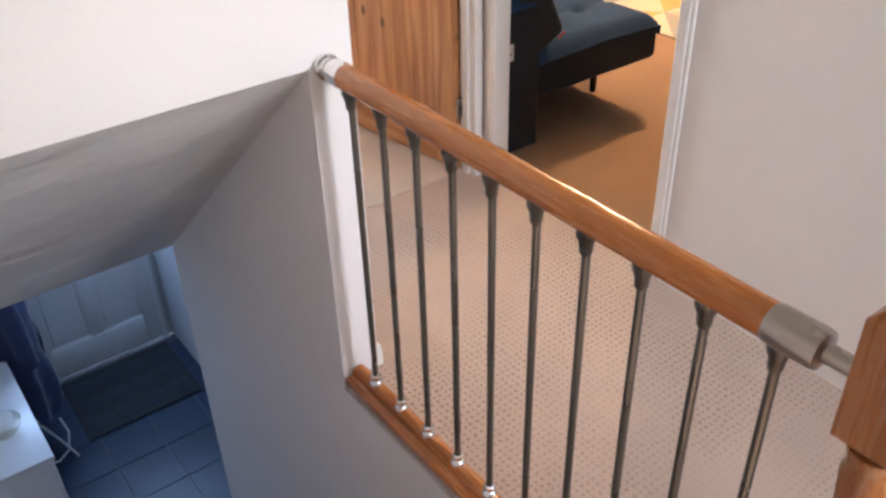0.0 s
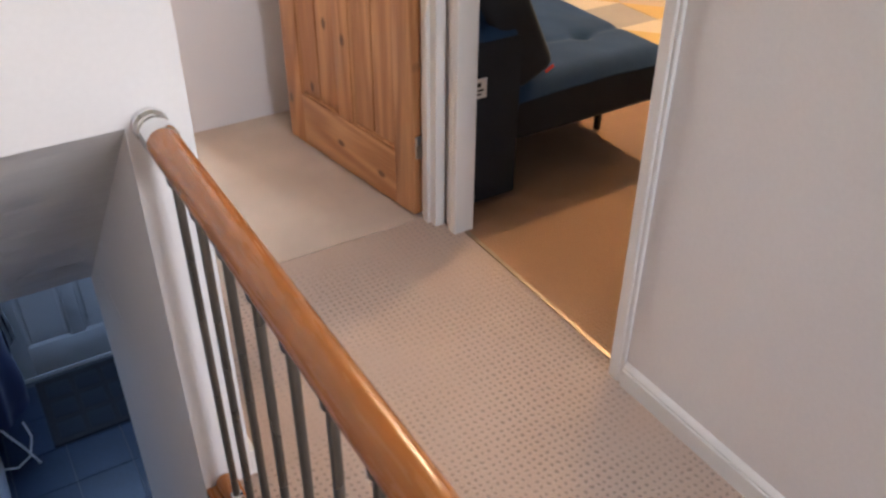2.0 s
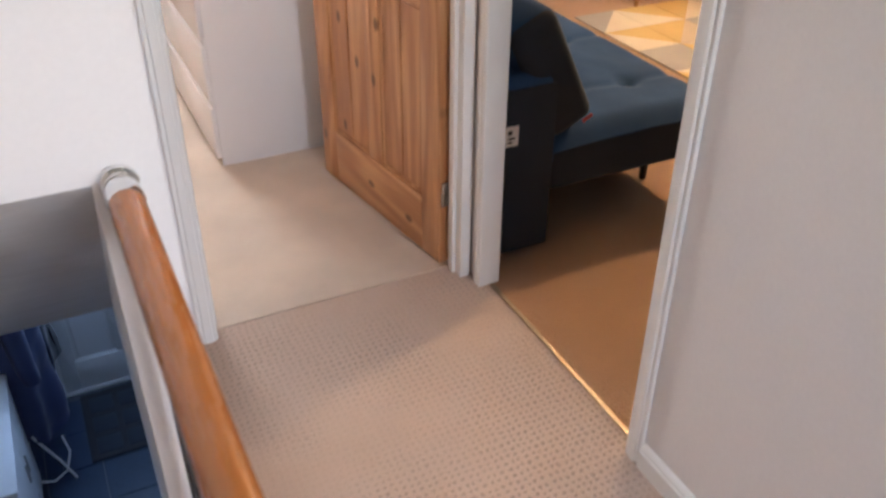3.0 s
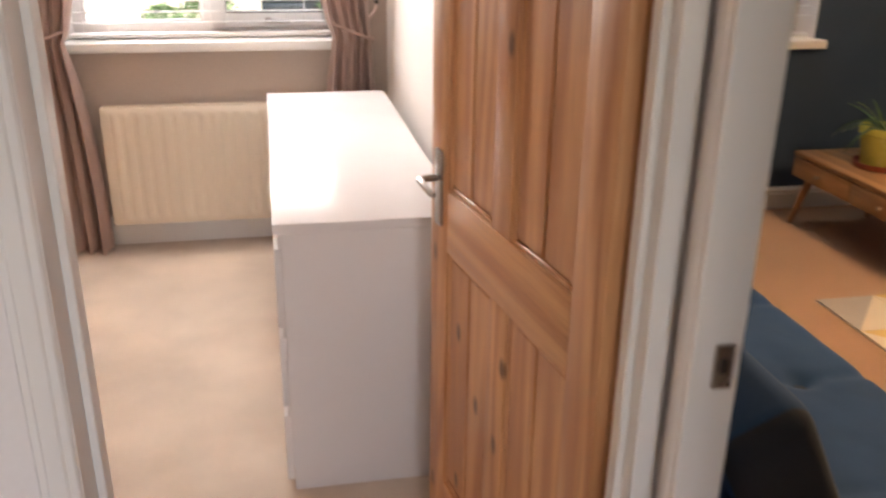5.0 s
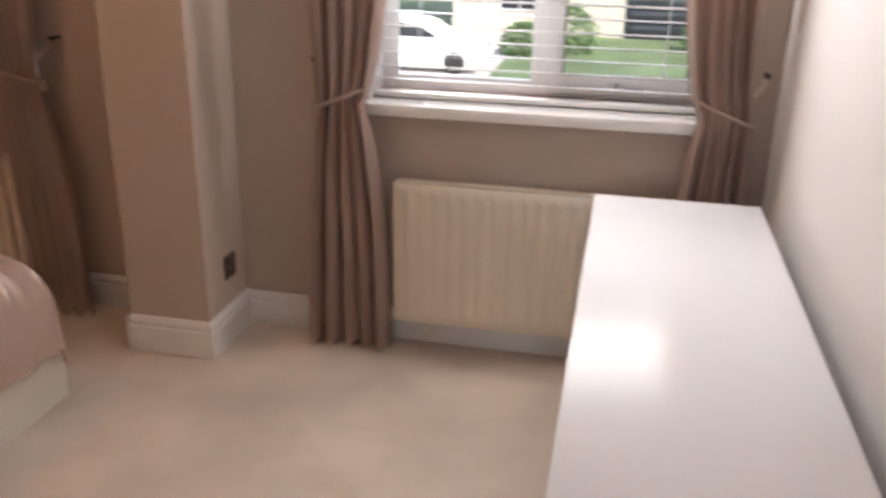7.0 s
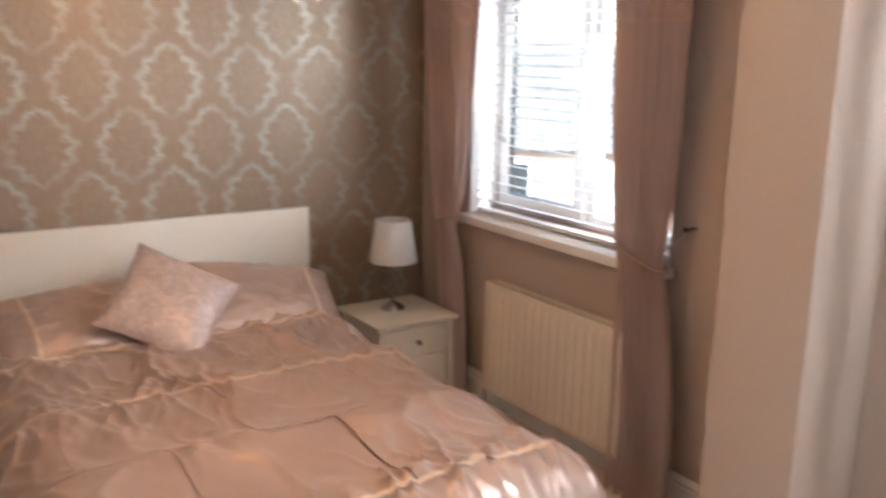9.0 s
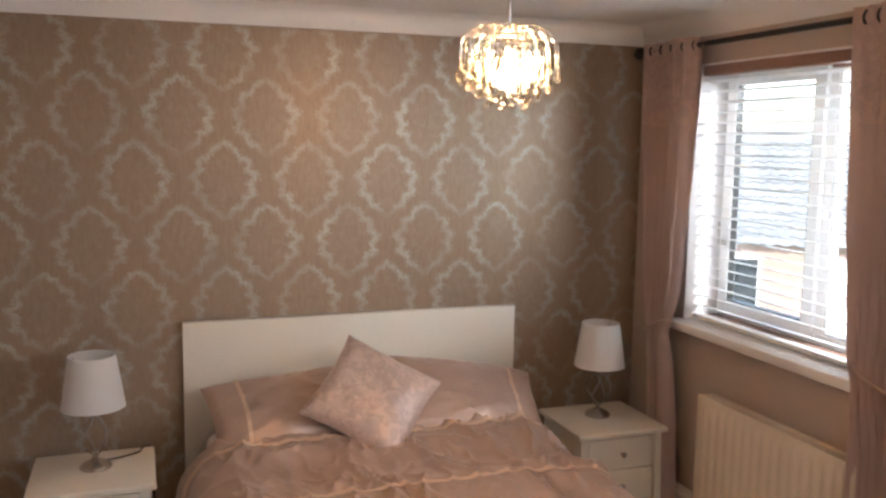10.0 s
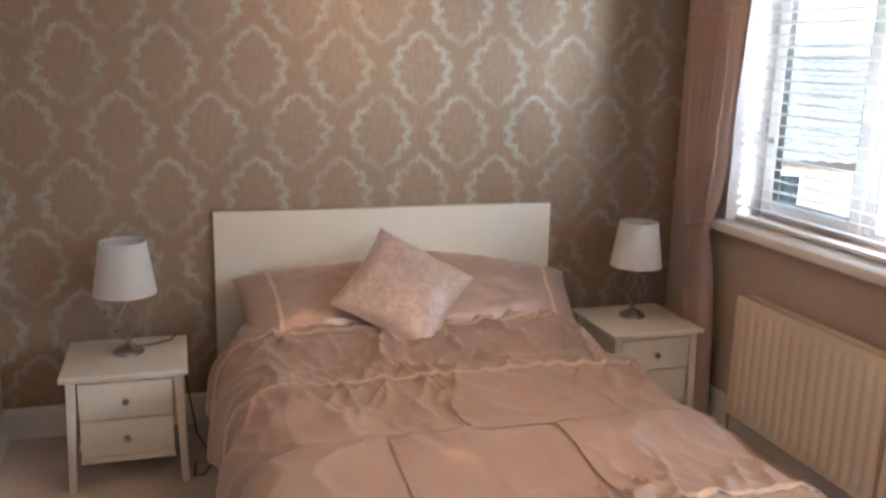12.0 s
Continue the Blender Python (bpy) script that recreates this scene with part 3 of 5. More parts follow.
b = boxes((0.17, 0.204, 0.695, 0.84, 0, 2.0), (0.957, 0.992, 0.668, 0.84, 0, 2.0), (0.17, 0.992, 0.695, 0.84, 2.0, 2.03), (0.204, 0.216, 0.76, 0.80, 0, 2.0), (0.945, 0.957, 0.70, 0.730, 0, 2.0), bevel=0.002)
architrave(b, 0, 0.699, -1, 0.202, 0.965, 2.0, 0.05)
setting("trim_bedroom_doorway", b, "gloss", "white gloss frame of the bedroom doorway", "door frame")
setting("trim_threshold", boxes((1.021, 1.036, -0.158, 0.593, 0.0, 0.005), bevel=0.002), "brass", "thin brass threshold strip between two carpets", "threshold")
setting("trim_carpet_joint", boxes((0.206, 0.955, 0.737, 0.748, -0.01, 0.004), bevel=0.001), "cream_carpet", "thin joint where two carpets meet", "threshold")


# ---- landing ----
def banister():
    t = thing("banister", "landing banister with beech handrail and pewter spindles", "banister", (0, 0, 0))
    bm = bmesh.new()
    tube(bm, [(0, -1.16 + 1.09 * k / 12, 0.905) for k in range(13)], 0.0275, 24)
    part("handrail", bm, "rail_wood", t, "glossy orange varnished beech handrail")
    bm = bmesh.new()
    box(bm, -0.042, 0.032, -1.262, -0.004, 0.0, 0.022, 0.006)
    tube(bm, [(0.004, -1.26, 0.022), (0.004, -0.006, 0.022)], 0.022, 14)
    part("base_rail", bm, "rail_wood", t, "varnished beech base rail")
    for k in range(10):
        y = -0.094 - 0.1178 * k
        bm = bmesh.new()
        tube(bm, [(0.004, y, 0.05), (0.004, y, 0.86)], 0.0078, 12)
        rod = part("spindle", bm, "pewter", t)
        bm = lathe(bmesh.new(), [(0.0085, 0.832), (0.0115, 0.838), (0.0125, 0.855), (0.018, 0.868), (0.019, 0.884), (0.012, 0.886)], 14, (0.002, y, 0))
        part("collar", bm, "pewter", rod)
        bm = lathe(bmesh.new(), [(0.018, 0.038), (0.0185, 0.046), (0.015, 0.053), (0.011, 0.056), (0.0135, 0.062), (0.0135, 0.068), (0.009, 0.072)], 14, (0.004, y, 0))
        part("foot_ring", bm, "chrome", rod, "small chrome foot ring")
    # fittings at both ends lie along the rail
    for name, y, s, mat_name, label in (("wall_bracket", -0.002, -1, "chrome", "chrome wall bracket"), ("end_collar", -1.228, 1, "nickel", "brushed nickel collar")):
        prof = [(0.030, 0), (0.031, 0.005), (0.030, 0.012), (0.024, 0.016), (0.023, 0.024), (0.027, 0.030), (0.028, 0.040), (0.0292, 0.044), (0.0292, 0.078), (0.0275, 0.082)] if s < 0 else [(0.014, -0.036), (0.014, 0.012), (0.028, 0.016), (0.0298, 0.022), (0.0298, 0.085), (0.0285, 0.092)]
        bm = lathe(bmesh.new(), prof, 24)
        bm.transform(Matrix.Translation((0, y, 0.905)) @ Matrix.Rotation(radians(90 if s < 0 else -90), 4, "X"))
        part(name, bm, mat_name, t, label)
    return t


def newel_post():
    t = thing("newel_post", "varnished beech newel post at the stair head", "newel post", (0.006, -1.305, 0))
    h = 0.0425
    part("lower_block", box(bmesh.new(), -h, h, -h, h, -0.2, 0.24, 0.006), "post_wood", t)
    bm = lathe(bmesh.new(), [(0.030, 0.24), (0.038, 0.255), (0.030, 0.27), (0.034, 0.30), (0.031, 0.5), (0.027, 0.68), (0.034, 0.76), (0.028, 0.775), (0.036, 0.808)], 24)
    part("turned_shaft", bm, "post_wood", t)
    bm = box(bmesh.new(), -h, h, -h, h, 0.81, 1.022, 0.0)
    bmesh.ops.bevel(bm, geom=[e for e in bm.edges if abs(e.verts[0].co.z - e.verts[1].co.z) < 0.01], offset=0.016, segments=1, affect="EDGES")
    part("upper_block", bm, "post_wood", t)
    bm = lathe(bmesh.new(), [(0.020, 1.019), (0.024, 1.022), (0.016, 1.026), (0.018, 1.034), (0.033, 1.052), (0.036, 1.072), (0.030, 1.094), (0.014, 1.106), (0.0, 1.108)], 24)
    part("ball_cap", bm, "chrome", t, "round chrome ball cap")
    return t


def staircase():
    t = thing("staircase", "carpeted staircase going down to the hall", "staircase", (0, 0, HALL))
    for k in range(13):
        z1 = -HALL - (k + 1) * 0.1962
        y = -1.28 + k * 0.215
        bm = box(bmesh.new(), -1.098, -0.042, y - 0.02 if k else y, y + 0.215, max(0.0, z1 - 0.2), z1, 0.012)
        part("step", bm, "landing_carpet", t)
    return t


banister()
newel_post()
staircase()


# ---- doors ----
def panel_door(name, label, width, height, at, turn, mats, rails, handle, thick=0.036, boards=True):
    """A framed door: stiles, rails, a middle muntin and sunk panels with grooves. Local x runs from the hinge, -y is the shown face."""
    t = new(name)
    t.matrix_world = pose(*at, 0, 0, turn)
    tagged(t, label, "door", kind="structure")
    up, along = mats
    s, mw = 0.10, 0.085
    h = thick / 2
    for x0, x1 in ((0, s), (width - s, width)):
        part("stile", box(bmesh.new(), x0, x1, -h, h, 0, height, 0.003), up, t)
    for z0, z1 in rails:
        part("rail", box(bmesh.new(), s, width - s, -h, h, z0, z1, 0.003), along, t)
    mid = width / 2
    for (za, z0), (z1, zb) in zip(rails, rails[1:]):
        part("muntin", box(bmesh.new(), mid - mw / 2, mid + mw / 2, -h + 0.001, h - 0.001, z0, z1, 0.003), up, t)
        for x0, x1 in ((s, mid - mw / 2), (mid + mw / 2, width - s)):
            bm = box(bmesh.new(), x0 - 0.004, x1 + 0.004, -0.005, 0.005, z0 - 0.004, z1 + 0.004)
            if boards:
                w = (x1 - x0) / 2
                for k in range(2):
                    box(bm, x0 + k * w + 0.004, x0 + (k + 1) * w - 0.004, -0.009, 0.009, z0 + 0.014, z1 - 0.014, 0.003, 1)
            else:
                box(bm, x0 + 0.03, x1 - 0.03, -0.014, 0.014, z0 + 0.03, z1 - 0.03, 0.006, 1)
            pan = part("panel", bm, up, t)
            bm = bmesh.new()
            for side in (-1, 1):
                for a, b2, c, d in ((x0, x0 + 0.012, z0, z1), (x1 - 0.012, x1, z0, z1), (x0 + 0.012, x1 - 0.012, z0, z0 + 0.012), (x0 + 0.012, x1 - 0.012, z1 - 0.012, z1)):
                    box(bm, a, b2, side * 0.005, side * (h - 0.006), c, d, 0.003, 1)
            part("beading", bm, up, pan)
    for z in handle:
        for side in (-1, 1):
            plate = part("handle_plate", box(bmesh.new(), width - 0.078, width - 0.038, side * h, side * (h + 0.007), z - 0.085, z + 0.085, 0.006), "nickel", t, "brushed metal lever handle plate")
            bm = bmesh.new()
            x = width - 0.058
            tube(bm, [(x, side * h, z + 0.022), (x, side * (h + 0.040), z + 0.022), (x - 0.008, side * (h + 0.049), z + 0.022), (x - 0.035, side * (h + 0.051), z + 0.020), (x - 0.082, side * (h + 0.050), z + 0.014), (x - 0.090, side * (h + 0.044), z + 0.013)], [0.008, 0.008, 0.0085, 0.0075, 0.0065, 0.005], 12)
            part("lever", bm, "nickel", plate)
    for z in (0.25, height - 0.25):
        bm = box(bmesh.new(), -0.012, 0.0, -h - 0.002, h - 0.004, z - 0.04, z + 0.04, 0.002, 1)
        tube(bm, [(-0.006, -h - 0.004, z - 0.04), (-0.006, -h - 0.004, z + 0.04)], 0.005, 10)
        part("hinge", bm, "nickel", t, "grey metal butt hinge")
    return t


panel_door("door_bedroom", "knotty pine four panel door standing open", 0.762, 1.975, (0.943, 0.752, 0.012), 98.6, ("pine", "pine_x"), [(0, 0.20), (0.80, 0.94), (1.86, 1.975)], [0.935])
d = panel_door("door_front", "white panelled front door in the hall", 0.86, 2.02, (0.43, 3.79, HALL + 0.03), 180, ("upvc", "upvc"), [(0, 0.24), (0.86, 1.02), (1.52, 1.64), (1.9, 2.02)], [1.05], 0.05, False)
setting("trim_front_door", boxes((-0.47, -0.43, 3.76, 3.86, HALL, HALL + 2.08), (0.43, 0.47, 3.76, 3.86, HALL, HALL + 2.08), (-0.43, 0.43, 3.76, 3.86, HALL + 2.055, HALL + 2.08), (-0.43, 0.43, 3.76, 3.86, HALL, HALL + 0.028), bevel=0.003), "upvc", "white frame of the front door", "door frame")
b = bmesh.new()
box(b, 1.016, 1.044, 0.5905, 0.5945, 0.927, 0.992, 0.002)
strike = tagged(new("strike_plate", finish("strike_plate", b, "nickel")), "nickel strike plate let into the white door frame", "strike plate")
b = box(bmesh.new(), 1.024, 1.036, 0.5885, 0.5906, 0.949, 0.972, 0.001)
part("latch_hole", b, "black", strike, "dark latch hole")


# ---- windows, blinds, curtains and radiators ----
def window(name, x0, x1, z0, z1, mull, opens, brown=True):
    """A casement window set deep in its wall; opens: which of its two lights has a sash, the other is fixed."""
    t = new(name)
    t.matrix_world = pose(0, 0, 0)
    tagged(t, "white casement window with a brown head" if brown else "white framed window", "window", kind="structure")
    fm = "frame_brown" if brown else "upvc"
    y0, y1 = 3.925, 3.985
    f = 0.05
    for a, b2, c, d2 in ((x0, x0 + f, z0, z1), (x1 - f, x1, z0, z1), (x0 + f, x1 - f, z0, z0 + f), (x0 + f, x1 - f, z1 - f, z1), (mull - 0.03, mull + 0.03, z0 + f, z1 - f)):
        part("frame", box(bmesh.new(), a, b2, y0, y1, c, d2, 0.004), fm if c > 1.9 else "upvc", t)
    for k, (a, b2) in enumerate(((x0 + f, mull - 0.03), (mull + 0.03, x1 - f))):
        za, zb = z0 + f, z1 - f
        if k == opens:
            # the sash laps over the frame
            a, b2, za, zb = a - 0.02, b2 + 0.02, za - 0.02, zb + 0.02
            s, ya, yb, kind = 0.062, y0 - 0.022, y0 + 0.02, "sash"
        else:
            s, ya, yb, kind = 0.014, y0 + 0.006, y0 + 0.03, "glazing_bead"
        bm = boxes((a, a + s, ya, yb, za, zb), (b2 - s, b2, ya, yb, za, zb), (a + s, b2 - s, ya, yb, za, za + s), (a + s, b2 - s, ya, yb, zb - s, zb), bevel=0.003)
        sash = part(kind, bm, "upvc", t, "white opening sash" if k == opens else "")
        if k == opens:
            part("gasket", boxes((a + s, a + s + 0.004, ya + 0.004, yb, za + s, zb - s), (b2 - s - 0.004, b2 - s, ya + 0.004, yb, za + s, zb - s), (a + s + 0.004, b2 - s - 0.004, ya + 0.004, yb, za + s, za + s + 0.004)), "black", sash, "thin black rubber gasket")
        pane = part("pane", box(bmesh.new(), a + s, b2 - s, y0 + 0.010, y0 + 0.016, za + s, zb - s), "glass", sash, smooth=False)
        pane.visible_shadow = False
        if k == opens:
            if k:
                hx, hz, ex, ez = (a + b2) / 2 - 0.03, za + 0.03, 0.10, -0.004
            else:
                hx, hz, ex, ez = a + 0.03, za + 0.33, 0.0, 0.10
            bm = box(bmesh.new(), hx - 0.014, hx + 0.014, ya - 0.012, ya + 0.002, hz - 0.012, hz + 0.012, 0.003)
            tube(bm, [(hx, ya - 0.010, hz), (hx, ya - 0.03, hz), (hx + ex, ya - 0.034, hz + ez)], 0.007, 10)
            part("window_handle", bm, "nickel", sash)
    return t


def sill(name, x0, x1, z, board=True):
    b = box(bmesh.new(), x0 - 0.03, x1 + 0.03, 3.667, 3.742, z - 0.042, z, 0.006)
    box(b, x0, x1, 3.742, 3.93, z - 0.042, z, 0.0)
    s = setting(name, b, "gloss", "white gloss window sill board", "window sill", True)
    if board:
        setting(name.replace("sill", "trim"), box(bmesh.new(), x0 + 0.006, x1 - 0.006, 3.832, 3.924, z + 0.0005, z + 0.014, 0.003), "frame_brown", "brown wooden board at the back of the sill", "trim", True)
    return s


def reveal(name, x0, x1, z0, z1):
    """White plastered cheeks and head of a window opening."""
    return setting(name, boxes((x0, x0 + 0.005, 3.742, 3.924, z0, z1), (x1 - 0.005, x1, 3.742, 3.924, z0, z1), (x0 + 0.005, x1 - 0.005, 3.742, 3.924, z1 - 0.005, z1)), "white_wall", "white painted reveal of the window opening", "reveal")


def blind(x0, x1, z0, z1, label):
    t = thing("venetian_blind", label, "blind", ((x0 + x1) / 2, 3.805, z1))
    w = (x1 - x0) / 2 - 0.012
    part("head_rail", box(bmesh.new(), -w, w, -0.028, 0.028, -0.05, -0.004, 0.004), "frame_brown", t, "brown wooden head rail")
    bm = sheet(1, 6, lambda u, v: ((2 * u - 1) * w, (v - 0.5) * 0.046, 0.0035 * math.cos((v - 0.5) * math.pi)), 0.0025)
    me = finish("slat", bm, "blind", True)
    n = int((z1 - z0 - 0.09) / 0.047)
    for k in range(n):
        o = new("slat", me)
        o.parent = t
        o.matrix_basis = pose(0, 0, -0.075 - 0.047 * k, -9 + 2.0 * math.sin(k * 2.3), 0.12 * math.sin(k * 1.7), 0)
    part("bottom_rail", box(bmesh.new(), -w, w, -0.024, 0.024, z0 - z1 + 0.004, z0 - z1 + 0.022, 0.004), "blind", t)
    for x in (-w * 0.72, w * 0.72):
        bm = bmesh.new()
        for y in (-0.025, 0.025):
            tube(bm, [(x, y, -0.05), (x, y, z0 - z1 + 0.02)], 0.0013, 5)
        part("ladder_cord", bm, "blind", t)
    return t


def curtain(label, top, tie, foot, ztie, seed, folds=5, inner=1):
    """A tied-back curtain: top, tie and foot are its edges along x; inner is the side on which the window lies."""
    zt, zb = 2.225, 0.012
    t = thing("curtain", label, "curtain", ((foot[0] + foot[1]) / 2, 3.64, 0), group="bedroom curtains")
    cx = (foot[0] + foot[1]) / 2

    def edges(z):
        if z > ztie:
            k = (z - ztie) / (zt - ztie)
            e = k ** 0.55
            a = tie[0] + (top[0] - tie[0]) * e
            c = tie[1] + (top[1] - tie[1]) * e
            return a, c
        k = (ztie - z) / (ztie - zb)
        e = 1 - (1 - k) ** 2.2
        return tie[0] + (foot[0] - tie[0]) * e, tie[1] + (foot[1] - tie[1]) * e

    def place(u, v):
        z = zb + (zt - zb) * v
        a, c = edges(z)
        near = math.exp(-((z - ztie) / 0.12) ** 2)
        ph = u * folds * 2 * math.pi + seed + 0.5 * math.sin(v * 5 + seed)
        amp = 0.028 * (1 - 0.45 * near) * (1 + 0.3 * math.sin(u * 7 + seed))
        if z < 0.25:
            amp *= 1 + (0.25 - z) * 1.2
        y = amp * math.sin(ph) + 0.008 * fbm(u * 4, v * 6, seed)
        x = a + (c - a) * (u + 0.035 * math.sin(ph * 2 + 1) * (1 - near))
        x += 0.006 * fbm(u * 3, v * 3, seed + 9)
        return (x - cx, y - 0.03 * near * 0.5 - 0.012, z + (0.012 * math.sin(ph + 1) if v == 0 else 0))

    cut = 0.825
    for nm, v0, v1, mat_name, lab in (("drape", 0.0, cut, "curtain", ""), ("heading", cut, 1.0, "curtain_band", "damask patterned curtain heading")):
        bm = sheet(folds * 16, 60 if v0 == 0 else 18, lambda u, v: place(u, v0 + (v1 - v0) * v), 0.003)
        part(nm, bm, mat_name, t, lab)
    # tie-back cord and its hook
    a, c = tie
    side = a if inner > 0 else c
    hx = side - 0.028 * inner
    bm = bmesh.new()
    pts = []
    for k in range(25):
        q = k / 24 * 2 * math.pi
        w = (c - a) / 2 + 0.008
        dz = 0.075 * (1 - inner * math.cos(q)) / 2
        pts.append(((a + c) / 2 - cx + w * math.cos(q), -0.02 + 0.045 * math.sin(q), ztie + 0.05 - dz if inner > 0 else ztie + 0.05 - dz))
    tube(bm, pts, 0.007, 8, False)
    tube(bm, [(hx - cx + 0.045 * inner, 0.0, ztie + 0.05), (hx - cx, 0.04, ztie + 0.10), (hx - cx - 0.005 * inner, 0.085, ztie + 0.13)], 0.006, 8)
    part("tie_back", bm, "curtain", t, "twisted mauve tie-back cord")
    bm = bmesh.new()
    tube(bm, [(hx - cx - 0.005 * inner, 0.099, ztie + 0.13), (hx - cx - 0.005 * inner, 0.05, ztie + 0.13)], 0.006, 10)
    lathe(bm, [(0.0, -0.010), (0.008, -0.007), (0.010, 0), (0.008, 0.007), (0.0, 0.010)], 14, (hx - cx - 0.005 * inner, 0.045, ztie + 0.13))
    part("tie_hook", bm, "black", t, "dark metal tie-back hook")
    for k in range(folds):
        bm = bmesh.new()
        xx = top[0] + (top[1] - top[0]) * (k + 0.5) / folds - cx
        ring = [(xx, 0.026 * math.cos(q) + 0.0, 2.19 + 0.026 * math.sin(q)) for q in [2 * math.pi * i / 16 for i in range(17)]]
        tube(bm, ring, 0.005, 8, False)
        part("eyelet", bm, "black", t, "dark metal eyelet ring")
    return t


def curtain_pole(x0, x1, label):
    t = thing("curtain_pole", label, "curtain pole", ((x0 + x1) / 2, 3.64, 2.19))
    w = (x1 - x0) / 2
    part("pole", tube(bmesh.new(), [(-w, 0, 0), (w, 0, 0)], 0.0125, 14), "black", t)
    for s in (-1, 1):
        bm = lathe(bmesh.new(), [(0.014, 0), (0.02, 0.004), (0.012, 0.010), (0.024, 0.026), (0.03, 0.045), (0.024, 0.064), (0.0, 0.074)], 18)
        bm.transform(Matrix.Translation((s * w, 0, 0)) @ Matrix.Rotation(radians(90 * s), 4, "Y"))
        part("finial", bm, "black", t, "dark ball finial")
        bm = tube(bmesh.new(), [(s * (w - 0.05), 0, 0), (s * (w - 0.05), 0.098, 0)], 0.009, 10)
        part("bracket", bm, "black", t)
    return t


def radiator(x0, x1, label, z0=0.135, z1=0.668, fluted=1.0):
    t = thing("radiator", label, "radiator", ((x0 + x1) / 2, 3.66, 0), group="bedroom radiators" if x1 < 1 else "")
    w = (x1 - x0) / 2
    n = int((x1 - x0) / 0.052)
    for nm, y in (("front_panel", -0.034), ("back_panel", 0.03)):
        def face(u, v):
            x = (2 * u - 1) * w
            z = z0 + (z1 - z0) * v
            e = min(u * n, (1 - u) * n, v * 14, (1 - v) * 14, 1.0)
            fl = 0.5 - 0.5 * math.cos(u * n * 2 * math.pi)
            fl = max(0.0, min(1.0, (fl - 0.25) * 2.2))
            body = 1.0 if 0.07 < v < 0.93 and 0.035 < u < 0.965 else 0.0
            edge = 0.010 * (1 - min(1.0, e))
            return (x, y + edge + 0.006 * fl * body * fluted, z)

        bm = sheet(n * 10, 40, face, -0.012)
        part(nm, bm, "radiator", t)
    part("top_grille", boxes(*[(-w + 0.01 + k * 0.0205, -w + 0.022 + k * 0.0205, -0.03, 0.03, z1 - 0.01, z1 - 0.004) for k in range(int(2 * w / 0.0205) - 1)]), "radiator", t)
    for s in (-1, 1):
        part("side_cover", box(bmesh.new(), s * w - 0.004, s * w + 0.004, -0.034, 0.04, z0 + 0.01, z1 - 0.002, 0.002), "radiator", t)
        bm = bmesh.new()
        x = s * (w + 0.03)
        tube(bm, [(x - s * 0.03, 0, z0 + 0.05), (x, 0, z0 + 0.05), (x, 0, 0.0)], 0.0075, 10)
        lathe(bm, [(0.012, z0 + 0.03), (0.016, z0 + 0.04), (0.016, z0 + 0.085), (0.011, z0 + 0.095), (0.0, z0 + 0.097)], 14, (x, 0, 0))
        part("valve", bm, "nickel", t, "metal radiator valve and pipe")
    for x in (-w * 0.6, w * 0.6):
        part("wall_bracket", box(bmesh.new(), x - 0.015, x + 0.015, 0.03, 0.082, z0 + 0.1, z1 - 0.1), "radiator", t)
    return t


window("window_1", *W1, 0.945, 2.12, 0.217, 1)
window("window_2", *W2, 0.945, 2.12, -2.378, 0)
window("window_3", *W3, 0.905, 2.12, 2.6, 1, False)
reveal("trim_reveal_1", *W1, 0.943, 2.12)
reveal("trim_reveal_2", *W2, 0.943, 2.12)
reveal("trim_reveal_3", *W3, 0.906, 2.12)
sill("sill_1", *W1, 0.942)
sill("sill_2", *W2, 0.942)
sill("sill_3", *W3, 0.905, False)
blind(*W1, 0.945, 2.12, "white slatted blind with a brown head rail")
blind(*W2, 0.945, 2.12, "white slatted blind with a brown head rail")
blind(*W3, 0.905, 2.12, "white slatted blind in the sofa room window")
curtain_pole(-0.66, 1.0 - 0.08, "dark metal curtain pole above the window")
curtain_pole(-3.30, -1.36, "dark metal curtain pole above the window")
curtain("mauve satin curtain tied back beside the radiator", (-0.60, -0.22), (-0.535, -0.365), (-0.615, -0.285), 0.955, 0.4, 5, 1)
curtain("mauve satin curtain tied back behind the drawers", (0.62, 0.90), (0.755, 0.925), (0.70, 0.955), 0.975, 1.9, 5, -1)
curtain("mauve satin curtain tied back beside the bedside table", (-3.26, -2.84), (-3.13, -2.985), (-3.09, -2.90), 0.90, 2.7, 5, 1)
curtain("mauve satin curtain tied back beside the pier", (-1.96, -1.60), (-1.86, -1.64), (-1.85, -1.55), 0.98, 4.1, 6, -1)
radiator(-0.262, 0.72, "cream fluted radiator under the window")
radiator(-2.725, -1.79, "cream fluted radiator beside the bed")
radiator(1.95, 2.84, "cream radiator in the sofa room")


